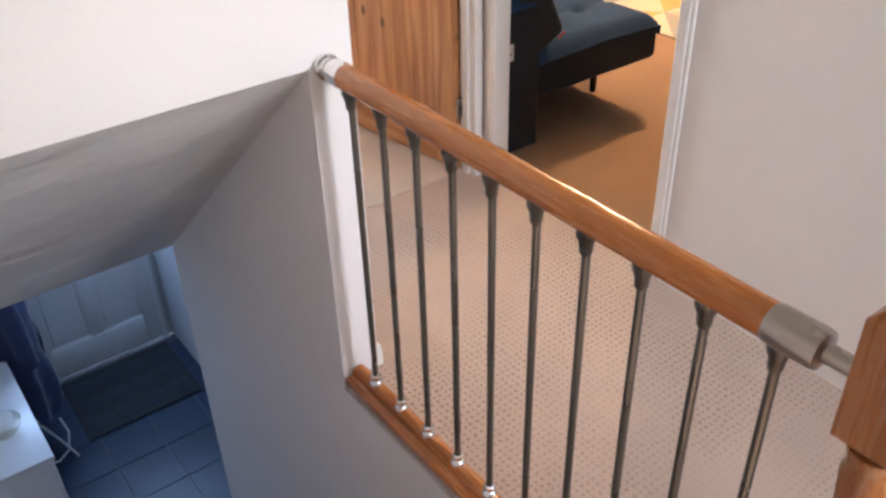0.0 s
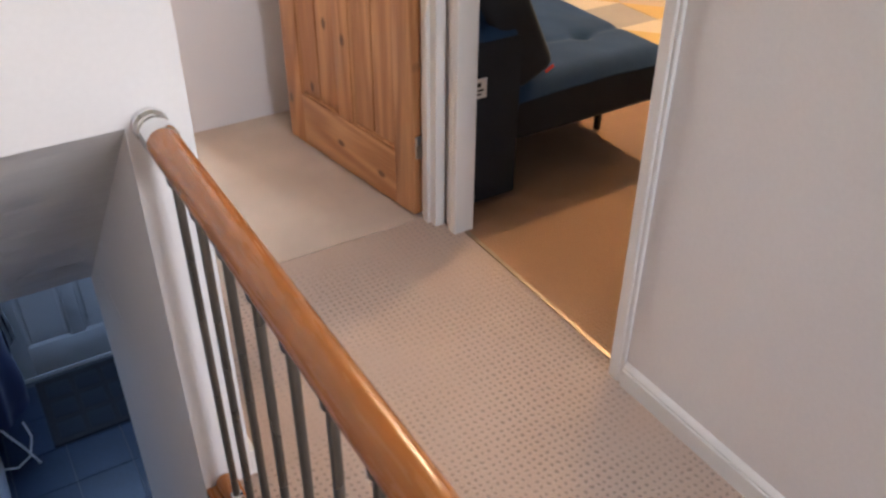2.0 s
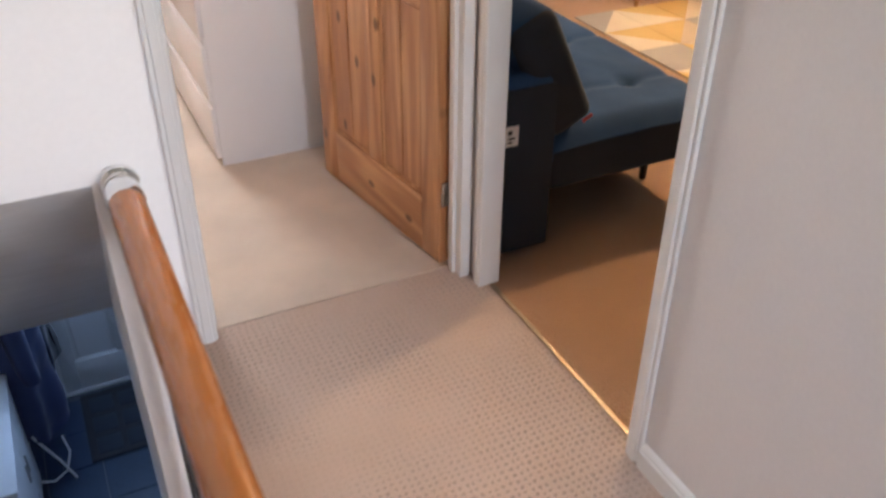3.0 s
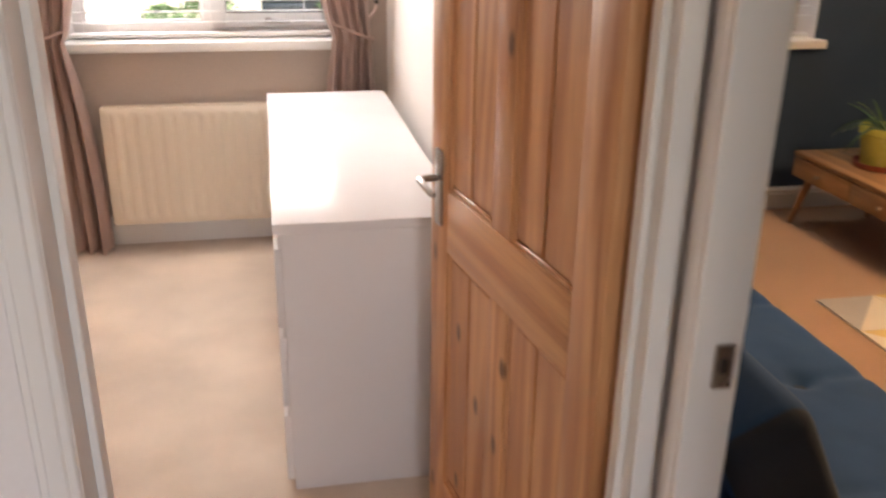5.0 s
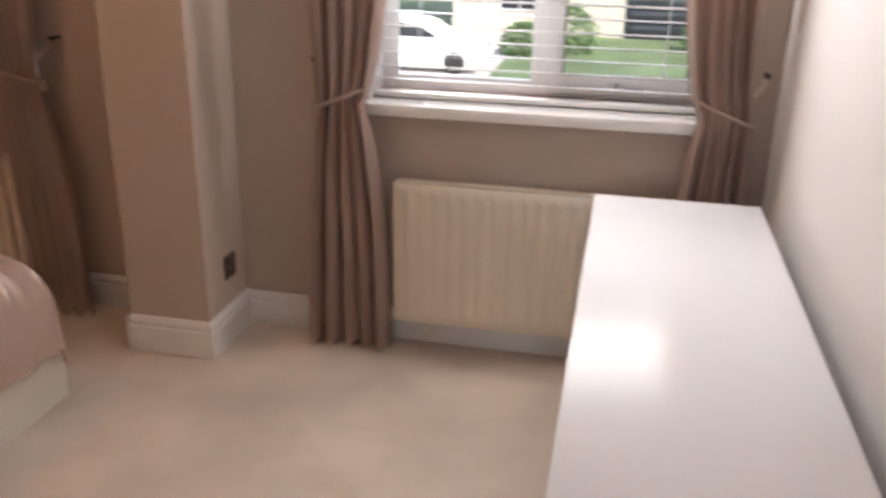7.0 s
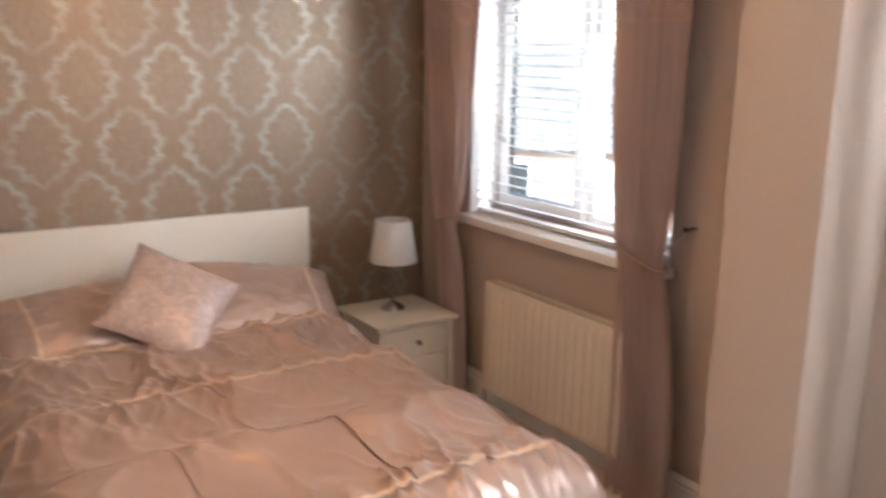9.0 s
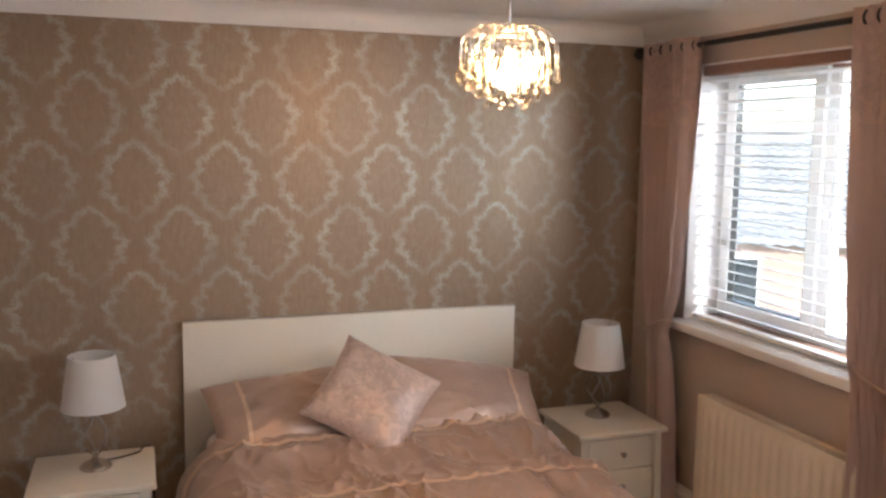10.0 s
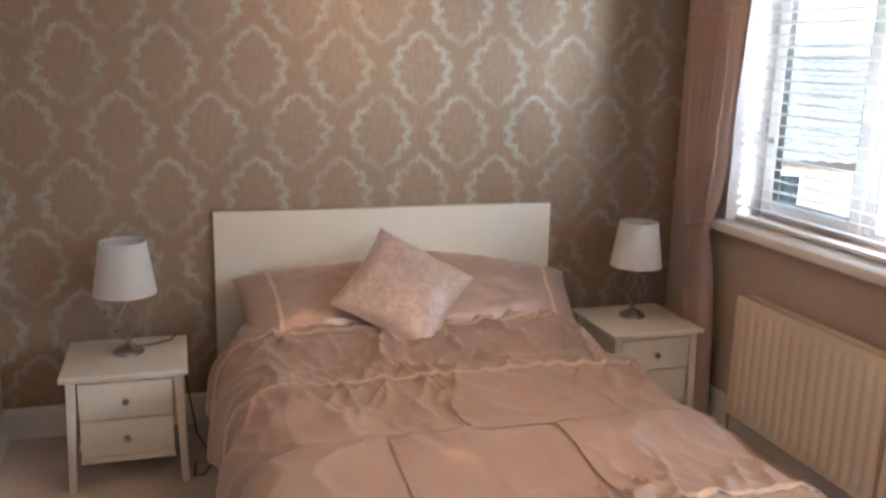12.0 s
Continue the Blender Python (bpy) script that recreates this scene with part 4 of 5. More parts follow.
# ---- bedroom furniture ----
def chest_of_drawers():
    x0, x1, y0, y1, h = 0.455, 0.937, 1.715, 3.315, 0.78
    t = thing("chest_of_drawers", "long white six drawer chest along the wall", "chest of drawers", ((x0 + x1) / 2, (y0 + y1) / 2, 0.002))
    w, d2 = (x1 - x0) / 2, (y1 - y0) / 2
    part("top", box(bmesh.new(), -w, w, -d2, d2, h - 0.026, h, 0.0015), "laminate", t)
    for s in (-1, 1):
        part("side_panel", box(bmesh.new(), -w + 0.021, w, s * d2 - (0.022 if s > 0 else 0), s * d2 + (0.022 if s < 0 else 0), 0, h - 0.0265, 0.001), "laminate", t)
    part("divider", box(bmesh.new(), -w + 0.03, w, -0.011, 0.011, 0.05, h - 0.027), "laminate", t)
    part("back_panel", box(bmesh.new(), w - 0.008, w - 0.001, -d2 + 0.023, d2 - 0.023, 0.02, h - 0.027), "laminate", t)
    part("plinth", box(bmesh.new(), -w + 0.045, -w + 0.06, -d2 + 0.023, d2 - 0.023, 0.0, 0.05), "laminate", t)
    z = [0.035, 0.268, 0.502, 0.748]
    for c in (-1, 1):
        ya, yb = (-d2, -0.002) if c < 0 else (0.002, d2)
        for k in range(3):
            bm = box(bmesh.new(), -w + 0.002, -w + 0.02, ya, yb, z[k], z[k + 1] - 0.032, 0.001)
            box(bm, -w + 0.02, w - 0.03, ya + 0.03, ya + 0.044, z[k] + 0.02, z[k + 1] - 0.05)
            box(bm, -w + 0.02, w - 0.03, yb - 0.044, yb - 0.03, z[k] + 0.02, z[k + 1] - 0.05)
            dr = part("drawer", bm, "laminate", t)
            # the recessed grip above the front
            part("grip", box(bmesh.new(), -w + 0.013, -w + 0.0205, ya, yb, z[k + 1] - 0.031, z[k + 1] - 0.002, 0.001), "laminate", dr)
    return t


chest_of_drawers()


def bed():
    t = thing("bed", "ivory double bed frame with a tall plain headboard", "bed", (-3.0, 2.262, 0))
    hw = 0.78
    part("headboard", box(bmesh.new(), -0.455, -0.418, -hw, hw, 0.0, 0.966, 0.003), "cream_paint", t, "plain ivory headboard against the wall")
    for s in (-1, 1):
        part("side_rail", box(bmesh.new(), -0.417, 1.70, s * hw - (0.03 if s > 0 else 0), s * hw + (0.03 if s < 0 else 0), 0.06, 0.32, 0.003), "cream_paint", t)
    part("footboard", box(bmesh.new(), 1.70, 1.735, -hw, hw, 0.0, 0.32, 0.003), "cream_paint", t)
    part("mattress", box(bmesh.new(), -0.40, 1.66, -0.70, 0.70, 0.16, 0.49, 0.06, 4), "gloss", t, "white mattress under the cover")
    return t


bed()


def drape1(a, flat, r):
    """Along a cover of arc length a from the middle: way out and drop."""
    s = 1 if a >= 0 else -1
    a = abs(a)
    if a < flat:
        return s * a, 0.0
    q = (a - flat) / r
    if q < math.pi / 2 * 0.92:
        return s * (flat + r * math.sin(q)), -r * (1 - math.cos(q))
    q0 = math.pi / 2 * 0.92
    rest = a - flat - r * q0
    return s * (flat + r * math.sin(q0) + rest * 0.10), -r * (1 - math.cos(q0)) - rest * 0.99


def duvet_point(u, v, lift=0.0):
    across = (u - 0.5) * 2 * 1.02
    along = -0.86 + v * 2.02
    y, dz1 = drape1(across, 0.585, 0.20)
    if along < 0.66:
        x, dz2 = along, 0.0
    else:
        x, dz2 = drape1(along - 0.66, 0.08, 0.18)
        x += 0.66
    dz = -min(0.40, math.sqrt(dz1 * dz1 + dz2 * dz2) if (dz1 and dz2) else abs(dz1 + dz2))
    f = fbm(x * 1.7, y * 1.9, 3.0, 3)
    calm = min(1.0, max(0.0, 0.55 + 1.3 * fbm(x * 1.1, y * 1.3, 41.0, 2)))
    pucker = max(0.0, 1 - 3.4 * abs(fbm(x * 1.2 + y * 0.7, y * 4.4 - x * 1.3, 7.0, 2))) ** 2.5
    slant = max(0.0, 1 - 3.4 * abs(fbm(x * 1.6 - y * 2.2, y * 1.5 + x * 1.7, 17.0, 2))) ** 3
    tiny = max(0.0, 1 - 2.4 * abs(fbm(x * 3.5, y * 8.5, 27.0, 2))) ** 3
    z = 0.014 * f + (0.022 * pucker + 0.018 * tiny) * calm + 0.014 * slant * (1 - 0.5 * calm)
    # gathers that run out from the ribbons
    for k, (a0, reach) in enumerate(((-0.72, 0.16), (-0.19, 0.24), (0.77, 0.2))):
        near = max(0.0, 1 - abs(along - a0) / reach) * min(1.0, abs(along - a0) / 0.05)
        z += 0.024 * near * max(0.0, 1 - 4.5 * abs(fbm(y * 7.0 + 2.6 * (along - a0), x * 1.3, 51.0 + k, 2))) ** 2
    # creases that fan out from under the scatter cushion
    fx, fy = x + 0.74, y + 0.05
    fan, th = math.hypot(fx, fy), math.atan2(fy, fx)
    sharp = max(0.0, 1 - 1.5 * abs(math.sin(5.5 * th + 1.6 * fbm(x * 2.5, y * 2.5, 61.0, 2)))) ** 1.6
    z += 0.017 * sharp * math.exp(-((fan - 0.40) / 0.17) ** 2)
    # soft hollows between the ribbons, and hanging folds at the sides
    z += 0.012 * math.cos((along + 0.72) * 2 * math.pi / 0.53)
    hang = min(1.0, max(0.0, -dz1 / 0.2))
    y += (0.022 * math.sin(x * 13 + 2 * f) + 0.012 * math.sin(x * 31 + 5 * f)) * hang * (1 if y > 0 else -1)
    hang2 = min(1.0, max(0.0, -dz2 / 0.2))
    x += (0.022 * math.sin(y * 14 + 2 * f) + 0.01 * math.sin(y * 29)) * hang2
    return (x, y, z + dz + lift)


def duvet():
    t = thing("duvet", "dusky pink satin duvet cover with pale ribbon bands", "duvet", (-2.14, 2.235, BED_Z))
    part("cover", sheet(210, 230, lambda u, v: duvet_point(u, v), -0.012), "satin", t)
    for v0, w in ((0.062, 0.010), (0.325, 0.0105), (0.545, 0.004), (0.801, 0.0105)):
        bm = sheet(210, 4, lambda u, v: duvet_point(u, v0 + w * v, 0.0075 + 0.0012 * math.sin(u * 300)), 0.002)
        part("ribbon_band", bm, "satin_band" if w > 0.005 else "satin", t, "pale ribbon sewn across the cover")
    # sewn-on panels between the ribbons, set like bricks
    for u0, u1, v0, v1 in ((0.0, 0.203, 0.073, 0.324), (0.0, 0.203, 0.336, 0.545), (0.46, 0.71, 0.336, 0.545), (0.0, 0.33, 0.549, 0.80), (0.585, 0.84, 0.549, 0.80), (0.203, 0.46, 0.812, 0.99), (0.71, 1.0, 0.812, 0.99)):
        nu, nv = int((u1 - u0) * 210) + 1, int((v1 - v0) * 230) + 1
        bm = sheet(nu, nv, lambda u, v: duvet_point(u0 + (u1 - u0) * u, v0 + (v1 - v0) * v, 0.0022), 0.002)
        part("sewn_panel", bm, "satin_matt", t, "duller satin panel")
    for u0, v0, v1 in ((0.203, 0.073, 0.545), (0.46, 0.336, 0.545), (0.71, 0.336, 0.545), (0.33, 0.549, 0.80), (0.585, 0.549, 0.80), (0.84, 0.549, 0.80)):
        bm = sheet(2, 60, lambda u, v: duvet_point(u0 - 0.0015 + 0.003 * u, v0 + (v1 - v0) * v, 0.006), 0.003)
        part("panel_seam", bm, "satin", t)
    return t


duvet()


def pillow_mesh(a, c, thick, pinch, seed, n=34, crease=0.012):
    bm = bmesh.new()
    grids = []
    for side in (1, -1):
        g = []
        for j in range(n + 1):
            row = []
            for i in range(n + 1):
                u, v = 2 * i / n - 1, 2 * j / n - 1
                fu, fv = max(0.0, 1 - abs(u) ** 2.6), max(0.0, 1 - abs(v) ** 2.6)
                h = thick * (fu * fv) ** 0.5
                h *= 1 + 0.12 * fbm(u * 1.6, v * 1.6, seed)
                h += 0.006 * (fu * fv) ** 0.3 * fbm(u * 5, v * 5, seed + 4) + crease * (fu * fv) ** 0.4 * max(0.0, 1 - 2.2 * abs(fbm(u * 2.2 + v, v * 2.4 - u, seed + 8))) ** 3
                x = u * a * (1 - pinch * (1 - v * v))
                y = v * c * (1 - pinch * (1 - u * u))
                row.append((x, y, side * h))
            g.append(row)
        grids.append(g)
    for g in grids:
        vs = [[bm.verts.new(p) for p in row] for row in g]
        for j in range(n):
            for i in range(n):
                bm.faces.new((vs[j][i], vs[j][i + 1], vs[j + 1][i + 1], vs[j + 1][i]))
    bmesh.ops.remove_doubles(bm, verts=bm.verts[:], dist=1e-5)
    bmesh.ops.recalc_face_normals(bm, faces=bm.faces[:])
    return bm


def pillow(label, at, rot, a, c, thick, seed, mat_name="satin", group="", stripe=True, pinch=0.06, name="pillow"):
    t = new(name)
    tagged(t, label, "cushion" if name == "cushion" else "pillow", group)
    t.matrix_world = pose(*at, *rot)
    part("case", pillow_mesh(a, c, thick, pinch, seed, crease=0.012 if stripe else 0.004), mat_name, t)
    if stripe:
        # a ribbon that follows the case's upper face
        def band(u, v):
            uu = 0.60 + 0.05 * (u - 0.5)
            vv = (2 * v - 1) * 0.97
            fu, fv = max(0.0, 1 - abs(uu) ** 2.6), max(0.0, 1 - abs(vv) ** 2.6)
            h = thick * (fu * fv) ** 0.5 * (1 + 0.12 * fbm(stripe * uu * 1.6, vv * 1.6, seed)) + 0.006 * (fu * fv) ** 0.3 * fbm(stripe * uu * 5, vv * 5, seed + 4) + 0.012 * (fu * fv) ** 0.4 * max(0.0, 1 - 2.2 * abs(fbm(stripe * uu * 2.2 + vv, vv * 2.4 - stripe * uu, seed + 8))) ** 3
            return (stripe * uu * a * (1 - pinch * (1 - vv * vv)), vv * c * (1 - pinch * (1 - uu * uu)), h + 0.003)
        part("ribbon_band", sheet(3, 40, band, 0.002), "satin_band", t, "pale ribbon sewn across the case")
    return t


def leaning(at, lean, spin=0.0, roll=0.0):
    """A pose whose x runs along the headboard and whose y leans back up it."""
    q = radians(lean)
    m = Matrix(((0, -math.cos(q), math.sin(q)), (1, 0, 0), (0, math.sin(q), math.cos(q)))).to_4x4()
    return Matrix.Translation(at) @ Matrix.Rotation(radians(roll), 4, "X") @ m @ Matrix.Rotation(radians(spin), 4, "Z")


c = pillow("dusky pink satin pillow leaning on the headboard", (0, 0, 0), (0, 0, 0), 0.34, 0.225, 0.075, 1.0, group="bed pillows", stripe=-1)
c.matrix_world = leaning((-3.15, 1.90, 0.632), 22, 4, 2)
c = pillow("dusky pink satin pillow leaning on the headboard", (0, 0, 0), (0, 0, 0), 0.345, 0.225, 0.092, 5.0, group="bed pillows", stripe=1)
c.matrix_world = leaning((-3.09, 2.68, 0.622), 30, -4, -8)
c = pillow("pale pink crushed velvet scatter cushion on the pillows", (0, 0, 0), (0, 0, 0), 0.225, 0.225, 0.075, 9.0, "cushion", stripe=False, pinch=0.09, name="cushion")
c.matrix_world = leaning((-2.955, 2.205, 0.712), 43, 53)


def bedside_table(at, label):
    t = thing("bedside_table", label, "bedside table", at, group="bedside tables")
    h, w, d2 = 0.465, 0.228, 0.215
    part("top", box(bmesh.new(), -d2, d2, -w, w, h - 0.022, h, 0.005), "cream_paint", t)
    a, c2 = d2 - 0.022, w - 0.022
    for sx in (-1, 1):
        for sy in (-1, 1):
            bm = box(bmesh.new(), min(sx * a, sx * (a - 0.035)), max(sx * a, sx * (a - 0.035)), min(sy * c2, sy * (c2 - 0.035)), max(sy * c2, sy * (c2 - 0.035)), 0.0, h - 0.0225)
            for v in bm.verts:
                if v.co.z < 0.01:
                    if abs(abs(v.co.y) - (c2 - 0.035)) < 0.001:
                        v.co.y += sy * 0.008
                    v.co.x += sx * 0.006
                    v.co.y += sy * 0.012
            bmesh.ops.bevel(bm, geom=bm.edges[:], offset=0.002, segments=1, affect="EDGES")
            part("leg", bm, "cream_paint", t)
    for sy in (-1, 1):
        part("side_panel", box(bmesh.new(), -a + 0.036, a - 0.036, sy * c2 - (0.014 if sy > 0 else -0.004), sy * c2 - (0.004 if sy > 0 else -0.014), 0.115, h - 0.023), "cream_paint", t)
    part("back_panel", box(bmesh.new(), -a + 0.004, -a + 0.014, -c2 + 0.036, c2 - 0.036, 0.115, h - 0.023), "cream_paint", t)
    part("apron", box(bmesh.new(), a - 0.02, a - 0.004, -c2 + 0.036, c2 - 0.036, 0.108, 0.132, 0.002), "cream_paint", t)
    part("rail", box(bmesh.new(), a - 0.02, a - 0.004, -c2 + 0.036, c2 - 0.036, h - 0.034, h - 0.023), "cream_paint", t)
    for z0, z1 in ((0.136, 0.278), (0.284, 0.428)):
        dr = part("drawer", box(bmesh.new(), a - 0.019, a - 0.001, -c2 + 0.039, c2 - 0.039, z0, z1, 0.002), "cream_paint", t)
        bm = lathe(bmesh.new(), [(0.006, 0), (0.005, 0.010), (0.011, 0.016), (0.0135, 0.022), (0.010, 0.027), (0.0, 0.028)], 14)
        bm.transform(Matrix.Translation((a - 0.001, 0, (z0 + z1) / 2)) @ Matrix.Rotation(radians(90), 4, "Y"))
        part("knob", bm, "nickel", dr, "small metal knob")
    return t


def table_lamp(at, label):
    t = thing("table_lamp", label, "table lamp", at, group="bedside lamps")
    part("base", lathe(bmesh.new(), [(0.060, 0), (0.060, 0.006), (0.054, 0.014), (0.035, 0.026), (0.016, 0.033), (0.010, 0.040), (0.010, 0.052)], 28), "nickel", t, "domed brushed nickel base")
    for k in range(4):
        bm = bmesh.new()
        q0 = k * math.pi / 2
        pts = []
        for j in range(13):
            s = j / 12
            r = 0.006 + 0.052 * math.sin(math.pi * s) ** 0.9
            q = q0 + 1.5 * s
            pts.append((r * math.cos(q), r * math.sin(q), 0.05 + 0.165 * s))
        tube(bm, pts, 0.0032, 8)
        part("twisted_wire", bm, "nickel", t)
    part("stem", tube(bmesh.new(), [(0, 0, 0.212), (0, 0, 0.30)], 0.007, 12), "nickel", t)
    part("shade", lathe(bmesh.new(), [(0.118, 0.245), (0.1195, 0.245), (0.088, 0.452), (0.0865, 0.452), (0.1165, 0.2475)], 40), SHADE, t, "white tapered fabric shade")
    bm = bmesh.new()
    lathe(bm, [(0.014, 0.30), (0.014, 0.345), (0.0, 0.346)], 14)
    for k in range(3):
        q = 2 * math.pi * k / 3
        tube(bm, [(0, 0, 0.335), (0.088 * math.cos(q), 0.088 * math.sin(q), 0.44)], 0.0015, 6)
    part("bulb_holder", bm, "nickel", t)
    return t


n = Nodes("white_lampshade_fabric")
n.bump(n.noise(500, 1), 0.1, 0.001)
thin(n, (0.85, 0.84, 0.82), 0.35)
SHADE = n.set(Base_Color=n.ramp(n.noise(200, 2), 0.3, 0.7, (0.80, 0.79, 0.78), (0.86, 0.85, 0.84)), Roughness=0.85, Subsurface_Weight=0.0)
bedside_table((-3.105, 1.126, 0.002), "ivory two drawer bedside table with tapered legs")
bedside_table((-3.105, 3.365, 0.002), "ivory two drawer bedside table in the corner")
table_lamp((-3.137, 1.132, 0.467), "bedside lamp with twisted metal stem and white shade")
table_lamp((-3.145, 3.365, 0.467), "bedside lamp with twisted metal stem and white shade")
b = bmesh.new()
tube(b, [(-3.19, 1.15, 0.472), (-3.21, 1.22, 0.471), (-3.25, 1.29, 0.471), (-3.31, 1.31, 0.471), (-3.36, 1.33, 0.46), (-3.38, 1.35, 0.2), (-3.30, 1.38, 0.02), (-3.15, 1.42, 0.009), (-3.02, 1.43, 0.009), (-2.94, 1.40, 0.009), (-2.93, 1.36, 0.009), (-3.05, 1.37, 0.009)], 0.0035, 8)
tagged(new("lamp_cable", finish("lamp_cable", b, "black", True)), "thin dark lamp cable trailing to the carpet", "cable")


# ---- chandelier ----
def chandelier():
    t = thing("chandelier", "lit crystal drop chandelier hanging from the ceiling", "chandelier", (-1.75, 2.26, 0))
    top = 2.055
    bm = lathe(bmesh.new(), [(0.055, CEIL + 0.003), (0.055, CEIL - 0.012), (0.03, CEIL - 0.028), (0.006, CEIL - 0.034), (0.004, top + 0.02), (0.03, top + 0.012), (0.034, top - 0.004), (0.02, top - 0.012)], 24)
    part("ceiling_mount", bm, "chrome", t, "chrome ceiling mount and stem")
    for r, z in ((0.115, top - 0.045), (0.086, top - 0.03), (0.055, top - 0.02)):
        bm = bmesh.new()
        tube(bm, [(r * math.cos(2 * math.pi * k / 40), r * math.sin(2 * math.pi * k / 40), z) for k in range(41)], 0.0025, 6, False)
        part("frame_ring", bm, "chrome", t, "thin chrome ring")
    holder = part("bulb_holder", lathe(bmesh.new(), [(0.012, top - 0.05), (0.012, top - 0.0), (0.0, top)], 12), "chrome", t)
    part("bulb", lathe(bmesh.new(), [(0.0, 1.9), (0.016, 1.905), (0.026, 1.925), (0.026, 1.945), (0.014, 1.985), (0.011, 2.003), (0.0, 2.004)], 18), GLOW, holder, "glowing warm bulb")
    rnd = random.Random(5)
    drop = finish("crystal_drop", lathe(bmesh.new(), [(0.0, 0.0), (0.007, 0.004), (0.0095, 0.011), (0.008, 0.018), (0.0035, 0.030), (0.001, 0.036)], 8), "crystal", True)
    bead = finish("crystal_rod", lathe(bmesh.new(), [(0.001, 0.0), (0.0035, 0.004), (0.0035, 0.026), (0.001, 0.030)], 6), "crystal", True)
    for r, cnt, low in ((0.127, 26, 0.140), (0.103, 22, 0.165), (0.076, 16, 0.185), (0.049, 10, 0.202)):
        for k in range(cnt):
            q = 2 * math.pi * (k + 0.5 * (cnt % 4)) / cnt
            cq, sq = math.cos(q), math.sin(q)
            bm = bmesh.new()
            pts = [(cq * 0.03, sq * 0.03, top - 0.005)] + [(cq * (0.03 + (r - 0.03) * s), sq * (0.03 + (r - 0.03) * s), top - 0.005 + 0.022 * math.sin(math.pi * s * 0.9) - 0.03 * s * s) for s in (0.25, 0.5, 0.75, 0.92, 1.0)]
            z_end = top - low + 0.012 * (k % 2) + rnd.uniform(-0.006, 0.006)
            pts += [(cq * (r + 0.004), sq * (r + 0.004), top - 0.06), (cq * (r + 0.004), sq * (r + 0.004), z_end + 0.034)]
            tube(bm, pts, 0.0014, 5)
            arm = part("strand", bm, "chrome", t)
            z = top - 0.075
            while z > z_end + 0.06:
                o = new("crystal_rod", bead)
                o.parent, o.location = arm, (cq * (r + 0.004), sq * (r + 0.004), z - 0.03)
                z -= 0.034
            o = new("crystal_drop", drop)
            o.parent, o.location = arm, (cq * (r + 0.004), sq * (r + 0.004), z_end)
    return t


n = Nodes("glowing_bulb")
GLOW = n.set(Base_Color=(1.0, 0.8, 0.5), Emission_Color=(1.0, 0.62, 0.28), Emission_Strength=40.0)
chandelier()

b = box(bmesh.new(), -0.9045, -0.8985, 3.545, 3.635, 0.255, 0.345, 0.002)
s = tagged(new("wall_socket", finish("wall_socket", b, "socket")), "bronze metal double socket low on the pier", "socket")
for z in (0.278, 0.318):
    part("switch", box(bmesh.new(), -0.8985, -0.8955, 3.565, 3.60, z - 0.007, z + 0.007, 0.001), "black", s)


# ---- sofa room ----
def sofa():
    t = thing("sofa_bed", "navy blue buttoned sofa bed with a charcoal end", "sofa", (1.108, 0.69, 0.001))
    L = 1.95
    part("back_base", box(bmesh.new(), 0.0, 0.175, 0.0, L, 0.02, 0.625, 0.03, 4), "blue_fabric", t)
    part("end_panel", box(bmesh.new(), 0.006, 0.172, -0.006, 0.012, 0.03, 0.585, 0.005, 2), "dark_fabric", t, "charcoal fabric end")

    buttons = [(0.45 + dx, 0.28 + 0.44 * k) for k in range(4) for dx in (-0.10, 0.20)]

    def top(u, v):
        x, y = 0.165 + 0.70 * u, L * v
        e = min(1.0, min(u, 1 - u) * 12, min(v, 1 - v) * 26)
        z = 0.40 - 0.05 * (1 - e) ** 2 + 0.012 * math.sin(u * math.pi)
        for bx, by in buttons:
            r = math.hypot(x - bx, y - by)
            z -= 0.028 * math.exp(-(r / 0.035) ** 2) + 0.010 * math.exp(-(r / 0.11) ** 2)
        for k in range(4):
            yy = 0.28 + 0.44 * k
            z -= 0.008 * math.exp(-((y - yy) / 0.02) ** 2)
        return (x, y, z + 0.003 * fbm(x * 6, y * 6, 2))

    part("seat", sheet(56, 130, top, 0.04), "blue_fabric", t)
    part("seat_base", box(bmesh.new(), 0.17, 0.86, 0.004, L - 0.004, 0.21, 0.372, 0.025, 3), "dark_fabric", t)
    for bx, by in buttons:
        z = top((bx - 0.165) / 0.70, by / L)[2]
        part("button", lathe(bmesh.new(), [(0.013, 0.0), (0.013, 0.003), (0.008, 0.007), (0.0, 0.008)], 12, (bx, by, z)), "blue_fabric", t)
    for x, y in ((0.30, 0.26), (0.76, 0.26), (0.30, L - 0.26), (0.76, L - 0.26)):
        part("leg", lathe(bmesh.new(), [(0.014, 0.0), (0.022, 0.212)], 12, (x, y, 0)), "black", t, "short dark tapered leg")
    tag = part("fabric_tag", box(bmesh.new(), 0.0, 0.042, -0.008, -0.0065, 0.41, 0.475, 0.0), "gloss", t, "white sewn fabric tag")
    for x0, x1, z0, z1 in ((0.006, 0.02, 0.448, 0.462), (0.006, 0.03, 0.434, 0.440), (0.006, 0.022, 0.421, 0.427)):
        part("print", box(bmesh.new(), x0, x1, -0.0092, -0.008, z0, z1), "black", tag)
    return t


sofa()


